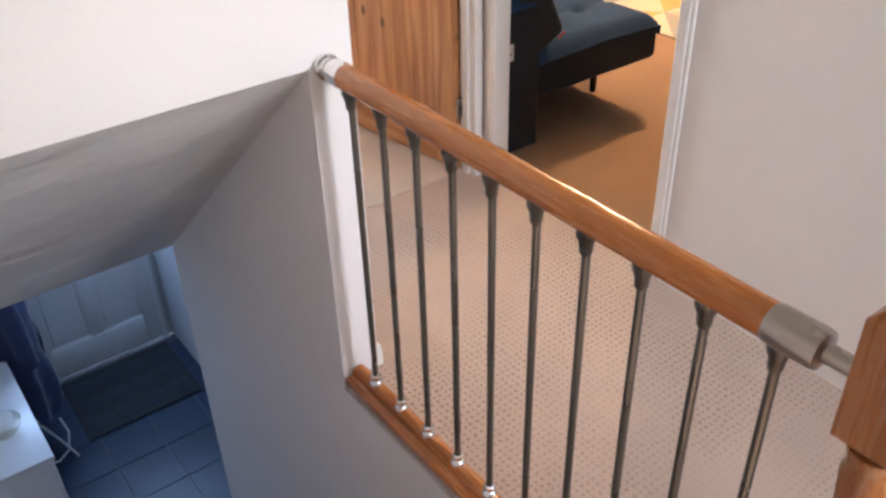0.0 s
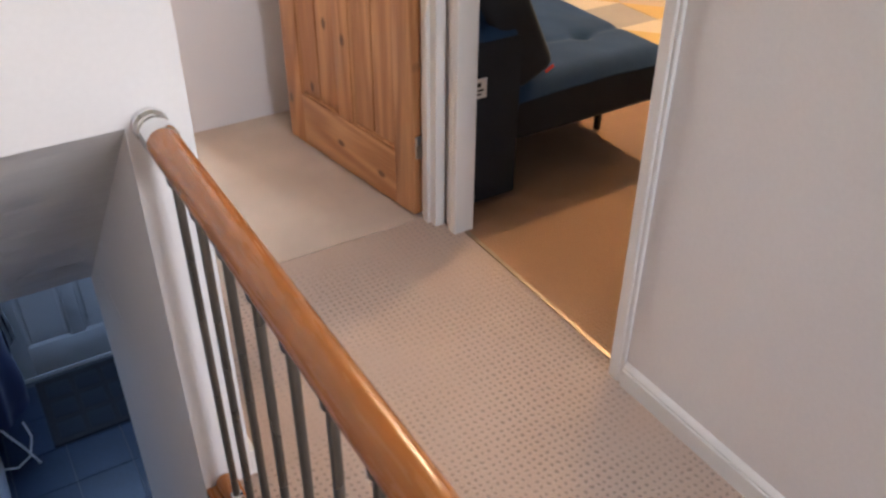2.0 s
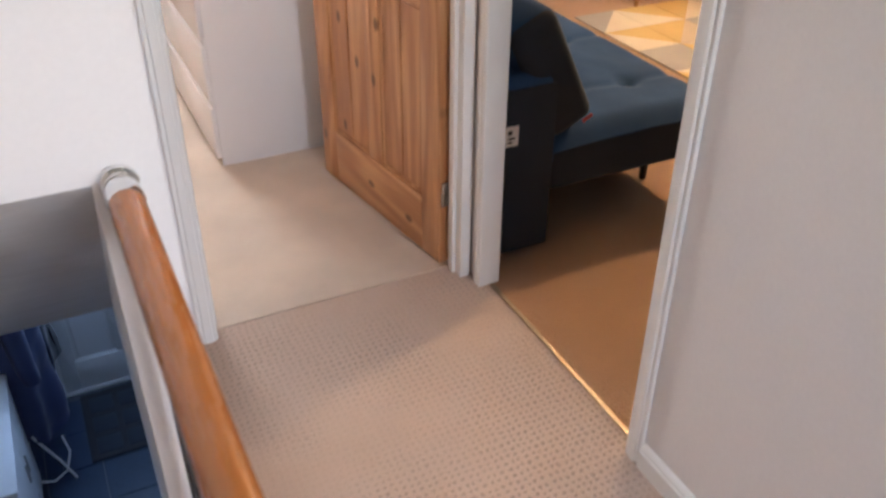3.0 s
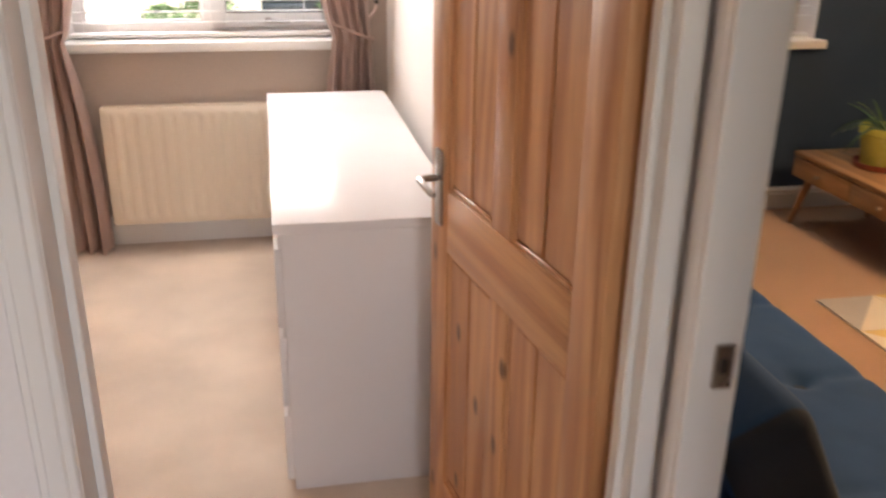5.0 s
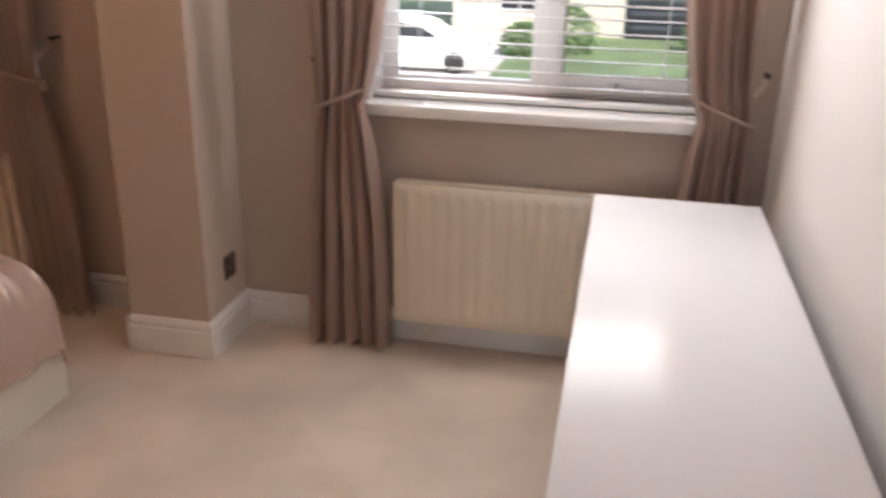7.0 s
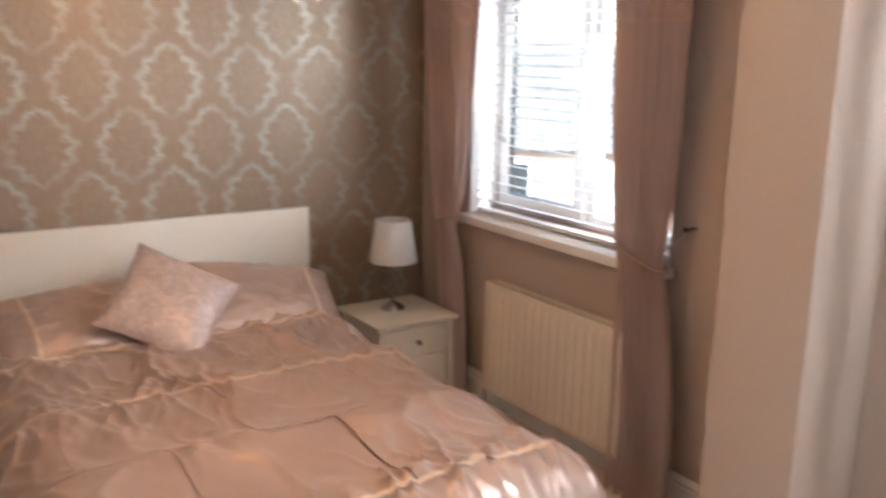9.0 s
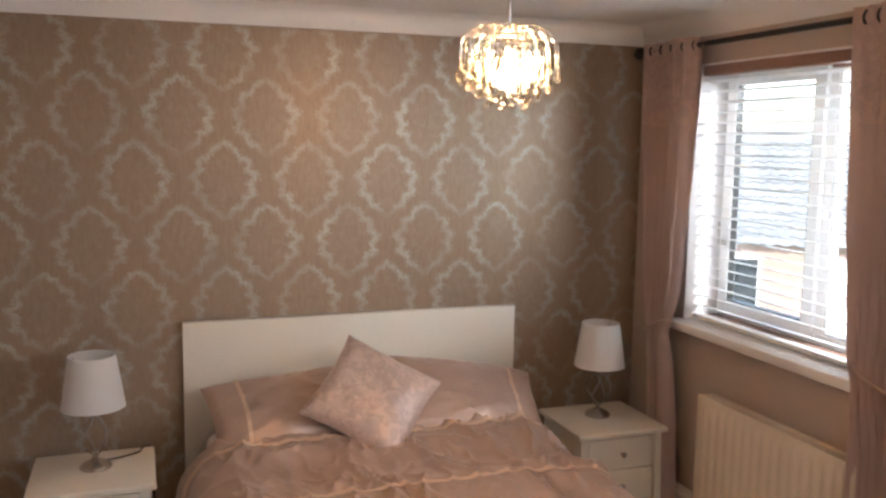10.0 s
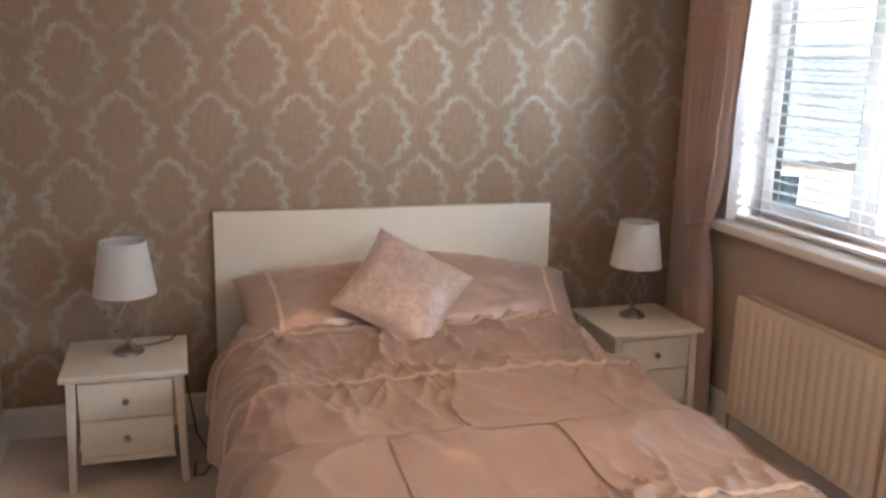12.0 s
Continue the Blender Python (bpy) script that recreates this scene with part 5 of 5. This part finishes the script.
def back_cushion(y0, y1, label):
    t = thing("back_cushion", label, "cushion", (1.362, (y0 + y1) / 2, 0.415), group="sofa back cushions")
    m = Matrix.Rotation(radians(-26), 4, "Y")
    h = (y1 - y0) / 2
    bm = box(bmesh.new(), -0.084, 0.084, -h, h, 0.0, 0.40, 0.04, 4)
    bm.transform(m)
    part("pad", bm, "blue_fabric", t)
    bm = box(bmesh.new(), -0.081, 0.081, -h - 0.008, -h + 0.075, 0.004, 0.397, 0.037, 4)
    bm.transform(m)
    part("end_face", bm, "dark_fabric", t, "charcoal end face")
    bm = box(bmesh.new(), 0.03, 0.066, -h - 0.006, -h - 0.003, 0.004, 0.016, 0.001, 1)
    bm.transform(m)
    part("loop_label", bm, RED, t, "tiny red loop label")
    return t


RED = plain("red_cotton", (0.45, 0.03, 0.03), 0.8)
YELLOW = fabric("mustard_weave", (0.62, 0.42, 0.12), 0.85, 0.2)
back_cushion(0.70, 1.62, "navy leaning back cushion with charcoal end")
back_cushion(1.64, 2.60, "navy leaning back cushion")
c = pillow("mustard and white scatter cushion on the sofa", (1.60, 1.78, 0.56), (0, 0, 0), 0.19, 0.19, 0.06, 3.0, YELLOW, stripe=False, pinch=0.08, name="cushion")
c.matrix_world = Matrix.Translation((1.585, 1.80, 0.575)) @ Matrix.Rotation(radians(64), 4, "Y")


def low_bench():
    x0, x1, y0, y1 = 3.055, 3.55, 2.60, 3.53
    t = thing("low_bench", "low acacia wood bench with drawers and splayed legs", "bench", ((x0 + x1) / 2, (y0 + y1) / 2, 0.001))
    w, d = (x1 - x0) / 2, (y1 - y0) / 2
    part("top", box(bmesh.new(), -w, w, -d, d, 0.355, 0.38, 0.004), "bench_wood", t)
    part("body", boxes((-w + 0.02, w, -d, -d + 0.02, 0.25, 0.3545), (-w + 0.02, w, d - 0.02, d, 0.25, 0.3545), (-w + 0.02, w, -d + 0.02, d - 0.02, 0.25, 0.268), (w - 0.02, w, -d + 0.02, d - 0.02, 0.268, 0.3545), bevel=0.002), "bench_wood", t)
    for k in range(2):
        ya = -d + 0.006 + k * d
        dr = part("drawer", box(bmesh.new(), -w + 0.002, -w + 0.019, ya, ya + d - 0.010, 0.254, 0.351, 0.003), "bench_wood", t)
        bm = lathe(bmesh.new(), [(0.005, 0), (0.005, 0.01), (0.010, 0.014), (0.010, 0.02), (0.0, 0.022)], 12)
        bm.transform(Matrix.Translation((-w + 0.002, ya + d / 2, 0.303)) @ Matrix.Rotation(radians(-90), 4, "Y"))
        part("knob", bm, "brass", dr, "small round metal knob")
    for sx in (-1, 1):
        for sy in (-1, 1):
            bm = tube(bmesh.new(), [(sx * (w - 0.02), sy * (d - 0.02), 0.0), (sx * (w - 0.07), sy * (d - 0.07), 0.252)], [0.013, 0.021], 14)
            part("leg", bm, "bench_wood", t)
    return t


low_bench()
POT = plain("lime_glazed_pot", (0.45, 0.45, 0.10), 0.25, vary=0.08, big=8, Coat_Weight=0.5)
CLAY = plain("red_clay_saucer", (0.22, 0.055, 0.03), 0.6)
LEAF = plain("aloe_leaf", (0.045, 0.10, 0.035), 0.45, vary=0.3, big=20)
SOIL = plain("potting_soil", (0.03, 0.02, 0.013), 0.95, vary=0.4, fine=200, relief=0.8)
p = thing("plant_pot", "lime green glazed pot on a clay saucer", "plant pot", (3.285, 3.19, 0.381))
part("saucer", lathe(bmesh.new(), [(0.095, 0), (0.118, 0.004), (0.125, 0.03), (0.118, 0.03), (0.11, 0.012), (0.0, 0.012)], 28), CLAY, p, "red clay saucer")
part("pot", lathe(bmesh.new(), [(0.085, 0.0125), (0.092, 0.02), (0.108, 0.16), (0.118, 0.165), (0.120, 0.195), (0.110, 0.198), (0.104, 0.165), (0.0, 0.160)], 32), POT, p)
part("soil", lathe(bmesh.new(), [(0.104, 0.162), (0.100, 0.172), (0.0, 0.176)], 24), SOIL, p)
p = thing("aloe_plant", "spiky green houseplant in a lime pot", "plant", (3.285, 3.19, 0.555))
rnd = random.Random(11)
for k in range(17):
    q = 2 * math.pi * k / 17 * 2.4
    ln, lean = rnd.uniform(0.16, 0.30), rnd.uniform(0.3, 1.15)
    droop = rnd.uniform(0.2, 0.9)
    r0 = 0.02 + 0.02 * rnd.random()

    def leaf(u, v):
        s = v
        out = r0 + ln * s * math.sin(lean + droop * s * 0.5)
        z = ln * s * math.cos(lean + droop * s) + 0.0
        w = 0.011 * (1 - s) ** 0.7 * (2 * u - 1)
        dz = 0.006 * abs(2 * u - 1) * (1 - s)
        return (out * math.cos(q) - w * math.sin(q), out * math.sin(q) + w * math.cos(q), z + dz)

    part("leaf", sheet(4, 9, leaf, 0.004), LEAF, p)


def rug():
    t = thing("rug", "flat woven rug with mustard, cream and grey triangles", "rug", (2.64, 0.85, 0.002))
    part("backing", box(bmesh.new(), 0, 1.06, 0, 1.745, 0, 0.006, 0.002), "cream_carpet", t)
    cols = [fabric("rug_" + nm, c, 0.95, 0.1, weave=260) for nm, c in (("cream", (0.66, 0.56, 0.42)), ("mustard", (0.60, 0.40, 0.15)), ("grey", (0.38, 0.34, 0.30)), ("beige", (0.55, 0.43, 0.30)))]
    nx, ny = 4, 6
    dx, dy = 1.06 / nx, 1.745 / ny
    pick = [0, 1, 0, 2, 3, 0, 1, 0, 3, 2, 0, 1, 0]
    for i in range(nx):
        for j in range(ny):
            a, b2 = (i * dx + 0.001, j * dy + 0.001), ((i + 1) * dx - 0.001, (j + 1) * dy - 0.001)
            corners = [(a[0], a[1]), (b2[0], a[1]), (b2[0], b2[1]), (a[0], b2[1])]
            tri = ((0, 1, 2), (0, 2, 3)) if (i + j) % 2 else ((0, 1, 3), (1, 2, 3))
            for k, ids in enumerate(tri):
                bm = bmesh.new()
                lo = [bm.verts.new((*corners[q], 0.0055)) for q in ids]
                hi = [bm.verts.new((*corners[q], 0.0095)) for q in ids]
                bm.faces.new(hi)
                for m in range(3):
                    bm.faces.new((lo[m], lo[(m + 1) % 3], hi[(m + 1) % 3], hi[m]))
                part("triangle", bm, cols[pick[(i * 5 + j * 3 + k * 7) % 13]], t, smooth=False)
    return t


rug()

# the ceiling lamp of the sofa room hangs round its bulb
p = thing("pendant_lamp", "bare warm pendant bulb on a white cord", "pendant lamp", (3.0, 1.4, 0))
part("cord", tube(bmesh.new(), [(0, 0, 2.05), (0, 0, CEIL + 0.003)], 0.003, 8), "gloss", p)
part("bulb", lathe(bmesh.new(), [(0.0, 1.90), (0.02, 1.905), (0.03, 1.93), (0.03, 1.95), (0.016, 1.99), (0.013, 2.01)], 16), GLOW, p, "glowing warm bulb")
part("bulb_holder", lathe(bmesh.new(), [(0.016, 2.01), (0.016, 2.05), (0.0, 2.051)], 12), "gloss", p)


# ---- hall below ----
def hall_tiles():
    floor = bpy.data.objects["floor_hall"]
    s = 0.33
    me = finish("tile", box(bmesh.new(), -s / 2 + 0.003, s / 2 - 0.003, -s / 2 + 0.003, s / 2 - 0.003, -0.006, 0.002, 0.0015, 1), "tile")
    for i in range(-3, 2):
        for j in range(4, 12):
            x, y = 0.03 + (i + 0.5) * s, 0.08 + (j + 0.5) * s
            if -1.1 < x < 0.55 and y < 3.75:
                o = new("tile", me)
                o.parent = floor
                o.location = (x, y, HALL - 0.002)


def hall_cabinet():
    t = thing("hall_cabinet", "white hall cabinet against the stair wall", "cabinet", (-0.875, 2.58, HALL))
    part("top", box(bmesh.new(), -0.225, 0.23, -0.47, 0.47, 0.845, 0.87, 0.004), "upvc", t)
    part("body", box(bmesh.new(), -0.224, 0.205, -0.455, 0.455, 0.0, 0.8445, 0.003), "upvc", t)
    for k in range(2):
        d = part("door", box(bmesh.new(), 0.2055, 0.222, -0.45 + 0.452 * k, -0.004 + 0.452 * k, 0.06, 0.83, 0.003), "upvc", t)
        part("handle", tube(bmesh.new(), [(0.236, -0.04 + 0.08 * k, 0.5), (0.236, -0.04 + 0.08 * k, 0.62)], 0.006, 10), "nickel", d)
    return t


def coat(at, turn, mat_name, label, w, ln, seed):
    t = thing("coat", label, "coat", at, turn, group="hanging coats")

    def cloth(u, v):
        q = 2 * math.pi * u
        s = v
        half = w * (0.35 + 0.65 * min(1.0, s * 3.2)) * (1 + 0.22 * s)
        dep = 0.135 * (0.5 + 0.5 * min(1.0, s * 3)) * (1 + 0.25 * s)
        f = 0.02 * math.sin(q * 5 + seed + 2 * s) * s + 0.02 * fbm(u * 5, v * 4, seed)
        return (dep * math.cos(q) + f + 0.1, (half + f) * math.sin(q), -ln * s + 0.02 * math.sin(q * 3 + seed) * s)

    part("body", sheet(60, 36, cloth, 0.004), mat_name, t)
    for s in (-1, 1):
        pts = [(0.10, s * w * 0.55, -0.10), (0.12, s * w * 0.95, -0.18), (0.14, s * w * 1.12, -0.40), (0.15, s * w * 1.08, -0.62), (0.16, s * w * 1.02, -0.72)]
        part("sleeve", tube(bmesh.new(), pts, [0.06, 0.07, 0.062, 0.055, 0.05], 14), mat_name, t)
    part("hood", lathe(bmesh.new(), [(0.05, -0.16), (0.10, -0.12), (0.11, -0.05), (0.07, 0.02), (0.0, 0.04)], 16, (0.10, 0, 0)), mat_name, t)
    return t


hall_tiles()
hall_cabinet()
b = lathe(bmesh.new(), [(0.035, 0.0), (0.05, 0.004), (0.085, 0.05), (0.095, 0.085), (0.09, 0.085), (0.078, 0.05), (0.045, 0.012), (0.0, 0.010)], 24)
g = new("glass_bowl", finish("glass_bowl", b, "crystal", True))
g.location = (-0.80, 2.42, HALL + 0.8705)
tagged(g, "clear glass bowl on the white hall cabinet", "bowl")
NAVY = fabric("navy_quilted_nylon", (0.03, 0.04, 0.10), 0.6, 0.2, vary=0.2)
INK = fabric("black_wool", (0.008, 0.008, 0.012), 0.9, 0.3, vary=0.2)
b = box(bmesh.new(), -0.699, -0.68, 3.12, 3.76, HALL + 1.46, HALL + 1.56, 0.004)
rack = tagged(new("coat_rack", finish("coat_rack", b, "upvc")), "white coat rack board with metal hooks", "coat rack")
for y in (3.24, 3.42, 3.60):
    part("hook", tube(bmesh.new(), [(-0.68, y, HALL + 1.52), (-0.62, y, HALL + 1.515), (-0.60, y, HALL + 1.55)], 0.006, 8), "nickel", rack)
coat((-0.69, 3.24, HALL + 1.50), 0, NAVY, "navy quilted coat hanging on the rack", 0.20, 1.15, 1.0)
coat((-0.66, 3.52, HALL + 1.50), 0, INK, "black wool coat hanging on the rack", 0.19, 0.95, 4.0)
b = bmesh.new()
tube(b, [(-0.62, 2.98, HALL + 0.42), (-0.58, 3.0, HALL + 0.30), (-0.52, 3.0, HALL + 0.16), (-0.46, 2.98, HALL + 0.008)], 0.008, 8)
tube(b, [(-0.66, 2.94, HALL + 0.10), (-0.58, 2.96, HALL + 0.05), (-0.50, 3.0, HALL + 0.07), (-0.46, 3.06, HALL + 0.16), (-0.48, 3.1, HALL + 0.26)], 0.007, 8)
tagged(new("airer_frame", finish("airer_frame", b, "upvc", True)), "folded white wire airer frame leaning by coats", "airer")
b = box(bmesh.new(), -0.36, 0.43, 3.06, 3.72, HALL, HALL + 0.014, 0.005)
door_mat = tagged(new("door_mat", finish("door_mat", b, "mat")), "dark patterned door mat inside the front door", "mat")
for i in range(4):
    for j in range(3):
        part("pebble_motif", box(bmesh.new(), -0.31 + i * 0.185, -0.16 + i * 0.185, 3.11 + j * 0.20, 3.26 + j * 0.20, HALL + 0.0135, HALL + 0.017, 0.004), "dark_fabric", door_mat)


# ---- outside ----
GROUND = -2.75
GRASS = plain("lawn", (0.10, 0.15, 0.06), 0.9, vary=0.3, big=0.6, fine=30, relief=0.6, depth=0.03)
TARMAC = plain("pale_worn_asphalt", (0.16, 0.155, 0.15), 0.9, vary=0.12, big=0.4, fine=40)
CONC = plain("concrete_drive", (0.42, 0.40, 0.37), 0.85, vary=0.1, big=0.5, fine=30)
BRICK = plain("red_brick_wall", (0.36, 0.25, 0.205), 0.85, vary=0.15, big=0.8, fine=12, relief=0.4)
RENDER = plain("cream_render", (0.62, 0.56, 0.45), 0.85, vary=0.06)
ROOF = plain("grey_concrete_roof_tile", (0.20, 0.205, 0.205), 0.8, vary=0.15, big=1.0, fine=10)
CARW = plain("white_car_paint", (0.78, 0.78, 0.78), 0.25, vary=0.01, relief=0.0, Coat_Weight=1.0)
DARKGL = plain("dark_tinted_glass", (0.02, 0.025, 0.03), 0.08, vary=0.05, relief=0.0)
RUBBER = plain("tyre_rubber", (0.02, 0.02, 0.02), 0.8)
BUSH = plain("shrub_leaf", (0.09, 0.17, 0.05), 0.7, vary=0.4, big=3, fine=20)

setting("ground", boxes((-400, 400, -400, 400, GROUND - 0.5, GROUND)), GRASS, "lawn running out to the distance", "ground")
setting("road", boxes((-120, 120, 16.0, 22.5, GROUND, GROUND + 0.012)), TARMAC, "pale grey residential road", "road")
setting("pavement", boxes((-120, 120, 13.8, 15.9, GROUND, GROUND + 0.10), (-120, 120, 22.6, 24.6, GROUND, GROUND + 0.10), bevel=0.02), CONC, "concrete pavement along the road", "pavement")
setting("driveway", boxes((-9.5, -3.4, 24.65, 36.0, GROUND, GROUND + 0.03), (-3.0, 2.0, 4.0, 13.75, GROUND, GROUND + 0.03)), CONC, "concrete driveway", "driveway")


def car():
    t = thing("parked_car", "white hatchback car parked on the drive", "car", (-5.7, 26.6, GROUND + 0.03))
    L, Wd = 4.2, 1.75
    side = [(-2.1, 0.45), (-2.08, 0.85), (-1.95, 1.0), (-1.75, 1.38), (-1.3, 1.50), (-0.2, 1.52), (0.35, 1.42), (1.05, 1.02), (1.85, 0.88), (2.08, 0.7), (2.1, 0.4), (1.95, 0.24), (-1.95, 0.24)]
    bm = bmesh.new()
    prism(bm, side, -Wd / 2, Wd / 2)
    bm.transform(Matrix.Rotation(radians(-90), 4, "Z"))
    bmesh.ops.bevel(bm, geom=bm.edges[:], offset=0.06, segments=3, affect="EDGES", clamp_overlap=True)
    part("body", bm, CARW, t)
    for s in (-1, 1):
        bm = bmesh.new()
        prism(bm, [(-1.55, 1.02), (-1.4, 1.34), (-0.45, 1.41), (-0.4, 1.02)], s * 0.876, s * 0.881)
        prism(bm, [(-0.33, 1.02), (-0.37, 1.41), (0.25, 1.33), (0.78, 1.02)], s * 0.876, s * 0.881)
        bm.transform(Matrix.Rotation(radians(-90), 4, "Z"))
        part("side_window", bm, DARKGL, t, smooth=False)
    for x in (-1.28, 1.30):
        for s in (-1, 1):
            bm = lathe(bmesh.new(), [(0.20, -0.1), (0.29, -0.1), (0.32, -0.07), (0.32, 0.07), (0.29, 0.1), (0.20, 0.1)], 28)
            bm.transform(Matrix.Translation((x, s * 0.80, 0.32)) @ Matrix.Rotation(radians(90), 4, "X"))
            wheel = part("tyre", bm, RUBBER, t)
            bm = lathe(bmesh.new(), [(0.0, -0.09), (0.05, -0.095), (0.20, -0.075), (0.205, 0.075), (0.0, 0.09)], 20)
            bm.transform(Matrix.Translation((x, s * 0.80, 0.32)) @ Matrix.Rotation(radians(90), 4, "X"))
            part("rim", bm, "nickel", wheel)
    for s in (-0.6, 0.6):
        part("headlight", box(bmesh.new(), 1.96, 2.09, s - 0.2, s + 0.2, 0.62, 0.76, 0.03), DARKGL, t)
    return t


def house(name, at, turn, width, depth, eave, ridge, wall_mat, openings, label):
    """A house whose front lies along local x and looks to -y; openings: x0, x1, z0, z1, kind."""
    t = thing(name, label, "house", at, turn)
    part("wall", box(bmesh.new(), -width / 2, width / 2, 0, depth, 0, eave), wall_mat, t)
    bm = bmesh.new()
    prism(bm, [(0.0, eave), (depth, eave), (depth / 2, ridge - 0.12)], -width / 2 + 0.05, width / 2 - 0.05)
    part("gable", bm, wall_mat, t)
    cap = [(-0.30, -0.12), (-0.28, -0.06), (-0.1, 0.08), (0.0, 0.13), (0.1, 0.08), (0.28, -0.06), (0.30, -0.12)]
    roof = part("roof", prism(bmesh.new(), [(depth / 2 + a, ridge + b) for a, b in cap], -width / 2 - 0.3, width / 2 + 0.3), ROOF, t)
    rows = int((math.hypot(depth / 2, ridge - eave) - 0.36) / 0.32 + 0.6)
    slope = math.atan2(ridge - eave, depth / 2)
    for sgn in (-1, 1):
        for k in range(rows + 1):
            yy = (k - 0.6) * 0.32 * math.cos(slope)
            zz = eave + (k - 0.6) * 0.32 * math.sin(slope) + 0.05
            n = int(width / 0.3) if sgn < 0 else 2
            bm = sheet(n * 6 if sgn < 0 else 2, 1, lambda u, v: ((2 * u - 1) * (width / 2 + 0.3), (yy + 0.36 * v * math.cos(slope)) if sgn < 0 else depth - (yy + 0.36 * v * math.cos(slope)), zz + 0.36 * v * math.sin(slope) + 0.03 * (1 - v) + (0.022 * math.sin(u * n * 2 * math.pi) if sgn < 0 else 0)), 0.02)
            part("tile_course", bm, ROOF, roof)
    for x0, x1, z0, z1, kind in openings:
        w = part(kind, boxes((x0, x1, -0.05, 0.06, z0, z1), bevel=0.01), "upvc" if kind != "garage_door" else DARKGL, t)
        if kind == "window":
            k = max(1, int((x1 - x0) / 0.7))
            for q in range(k):
                a = x0 + 0.06 + q * (x1 - x0 - 0.06) / k
                part("pane", box(bmesh.new(), a, a + (x1 - x0 - 0.06) / k - 0.06, -0.056, -0.045, z0 + 0.07, z1 - 0.07), DARKGL, w, smooth=False)
        elif kind == "garage_door":
            for q in range(4):
                part("slat", box(bmesh.new(), x0 + 0.05, x1 - 0.05, -0.065, -0.045, z0 + 0.04 + q * (z1 - z0) / 4, z0 + (q + 1) * (z1 - z0) / 4 - 0.02, 0.004), DARKGL, w)
    return t


def shrub(at, r, h, seed, label, name="shrub"):
    t = thing(name, label, "shrub", at)
    rnd2 = random.Random(seed)
    part("stem", tube(bmesh.new(), [(0, 0, -0.05), (0.03, 0.02, h * 0.5)], [0.05, 0.02], 8), "black", t)
    bm = bmesh.new()
    for k in range(900):
        q, z = rnd2.uniform(0, 2 * math.pi), rnd2.uniform(0.02, 1)
        rr = r * math.sqrt(max(0.0, 1 - (z * 1.5 - 0.5) ** 2)) * rnd2.uniform(0.55, 1.08)
        p0 = Vector((rr * math.cos(q), rr * math.sin(q), h * z * rnd2.uniform(0.9, 1.05)))
        d1 = Vector((rnd2.uniform(-1, 1), rnd2.uniform(-1, 1), rnd2.uniform(-1, 1))).normalized() * 0.09
        d2 = d1.cross(Vector((rnd2.uniform(-1, 1), rnd2.uniform(-1, 1), rnd2.uniform(-1, 1)))).normalized() * 0.05
        bm.faces.new([bm.verts.new(p0 + v) for v in (-d1, d2, d1, -d2)])
    part("crown", bm, BUSH, t, smooth=False)
    return t


car()
house("facing_house", (1.0, 36.0, GROUND), 0, 15, 9, 4.9, 8.2, RENDER, [(-0.7, 1.7, 0.0, 2.15, "garage_door"), (-5.6, -3.2, 0.9, 2.2, "window"), (-5.6, -3.2, 3.2, 4.4, "window"), (2.8, 3.8, 0.0, 2.1, "door"), (4.4, 6.6, 0.9, 2.2, "window"), (3.9, 6.4, 3.2, 4.4, "window"), (-1.0, 1.2, 3.2, 4.4, "window")], "cream rendered house across the road")
house("neighbouring_bungalow", (-14.9, 14.5, GROUND), 49, 13, 8.5, 2.35, 4.75, BRICK, [(-2.6, -0.4, 0.9, 2.05, "window"), (0.9, 1.9, 0.0, 2.05, "door"), (2.8, 5.0, 0.9, 2.05, "window")], "red brick bungalow with a grey tiled roof")
house("corner_house", (17.0, 33.0, GROUND), -12, 10, 9, 4.9, 8.0, BRICK, [(-3.0, -1.0, 0.9, 2.2, "window"), (1.0, 3.0, 0.9, 2.2, "window"), (-3.0, -1.0, 3.2, 4.4, "window"), (1.0, 3.0, 3.2, 4.4, "window")], "red brick house across the road")
shrub((-1.5, 31.5, GROUND), 1.0, 1.6, 1, "round green garden shrub beside the drive")
shrub((-2.9, 30.2, GROUND), 0.8, 1.1, 2, "low green garden shrub beside the drive")
shrub((3.2, 33.0, GROUND), 0.9, 1.3, 3, "round green garden shrub beside the drive")
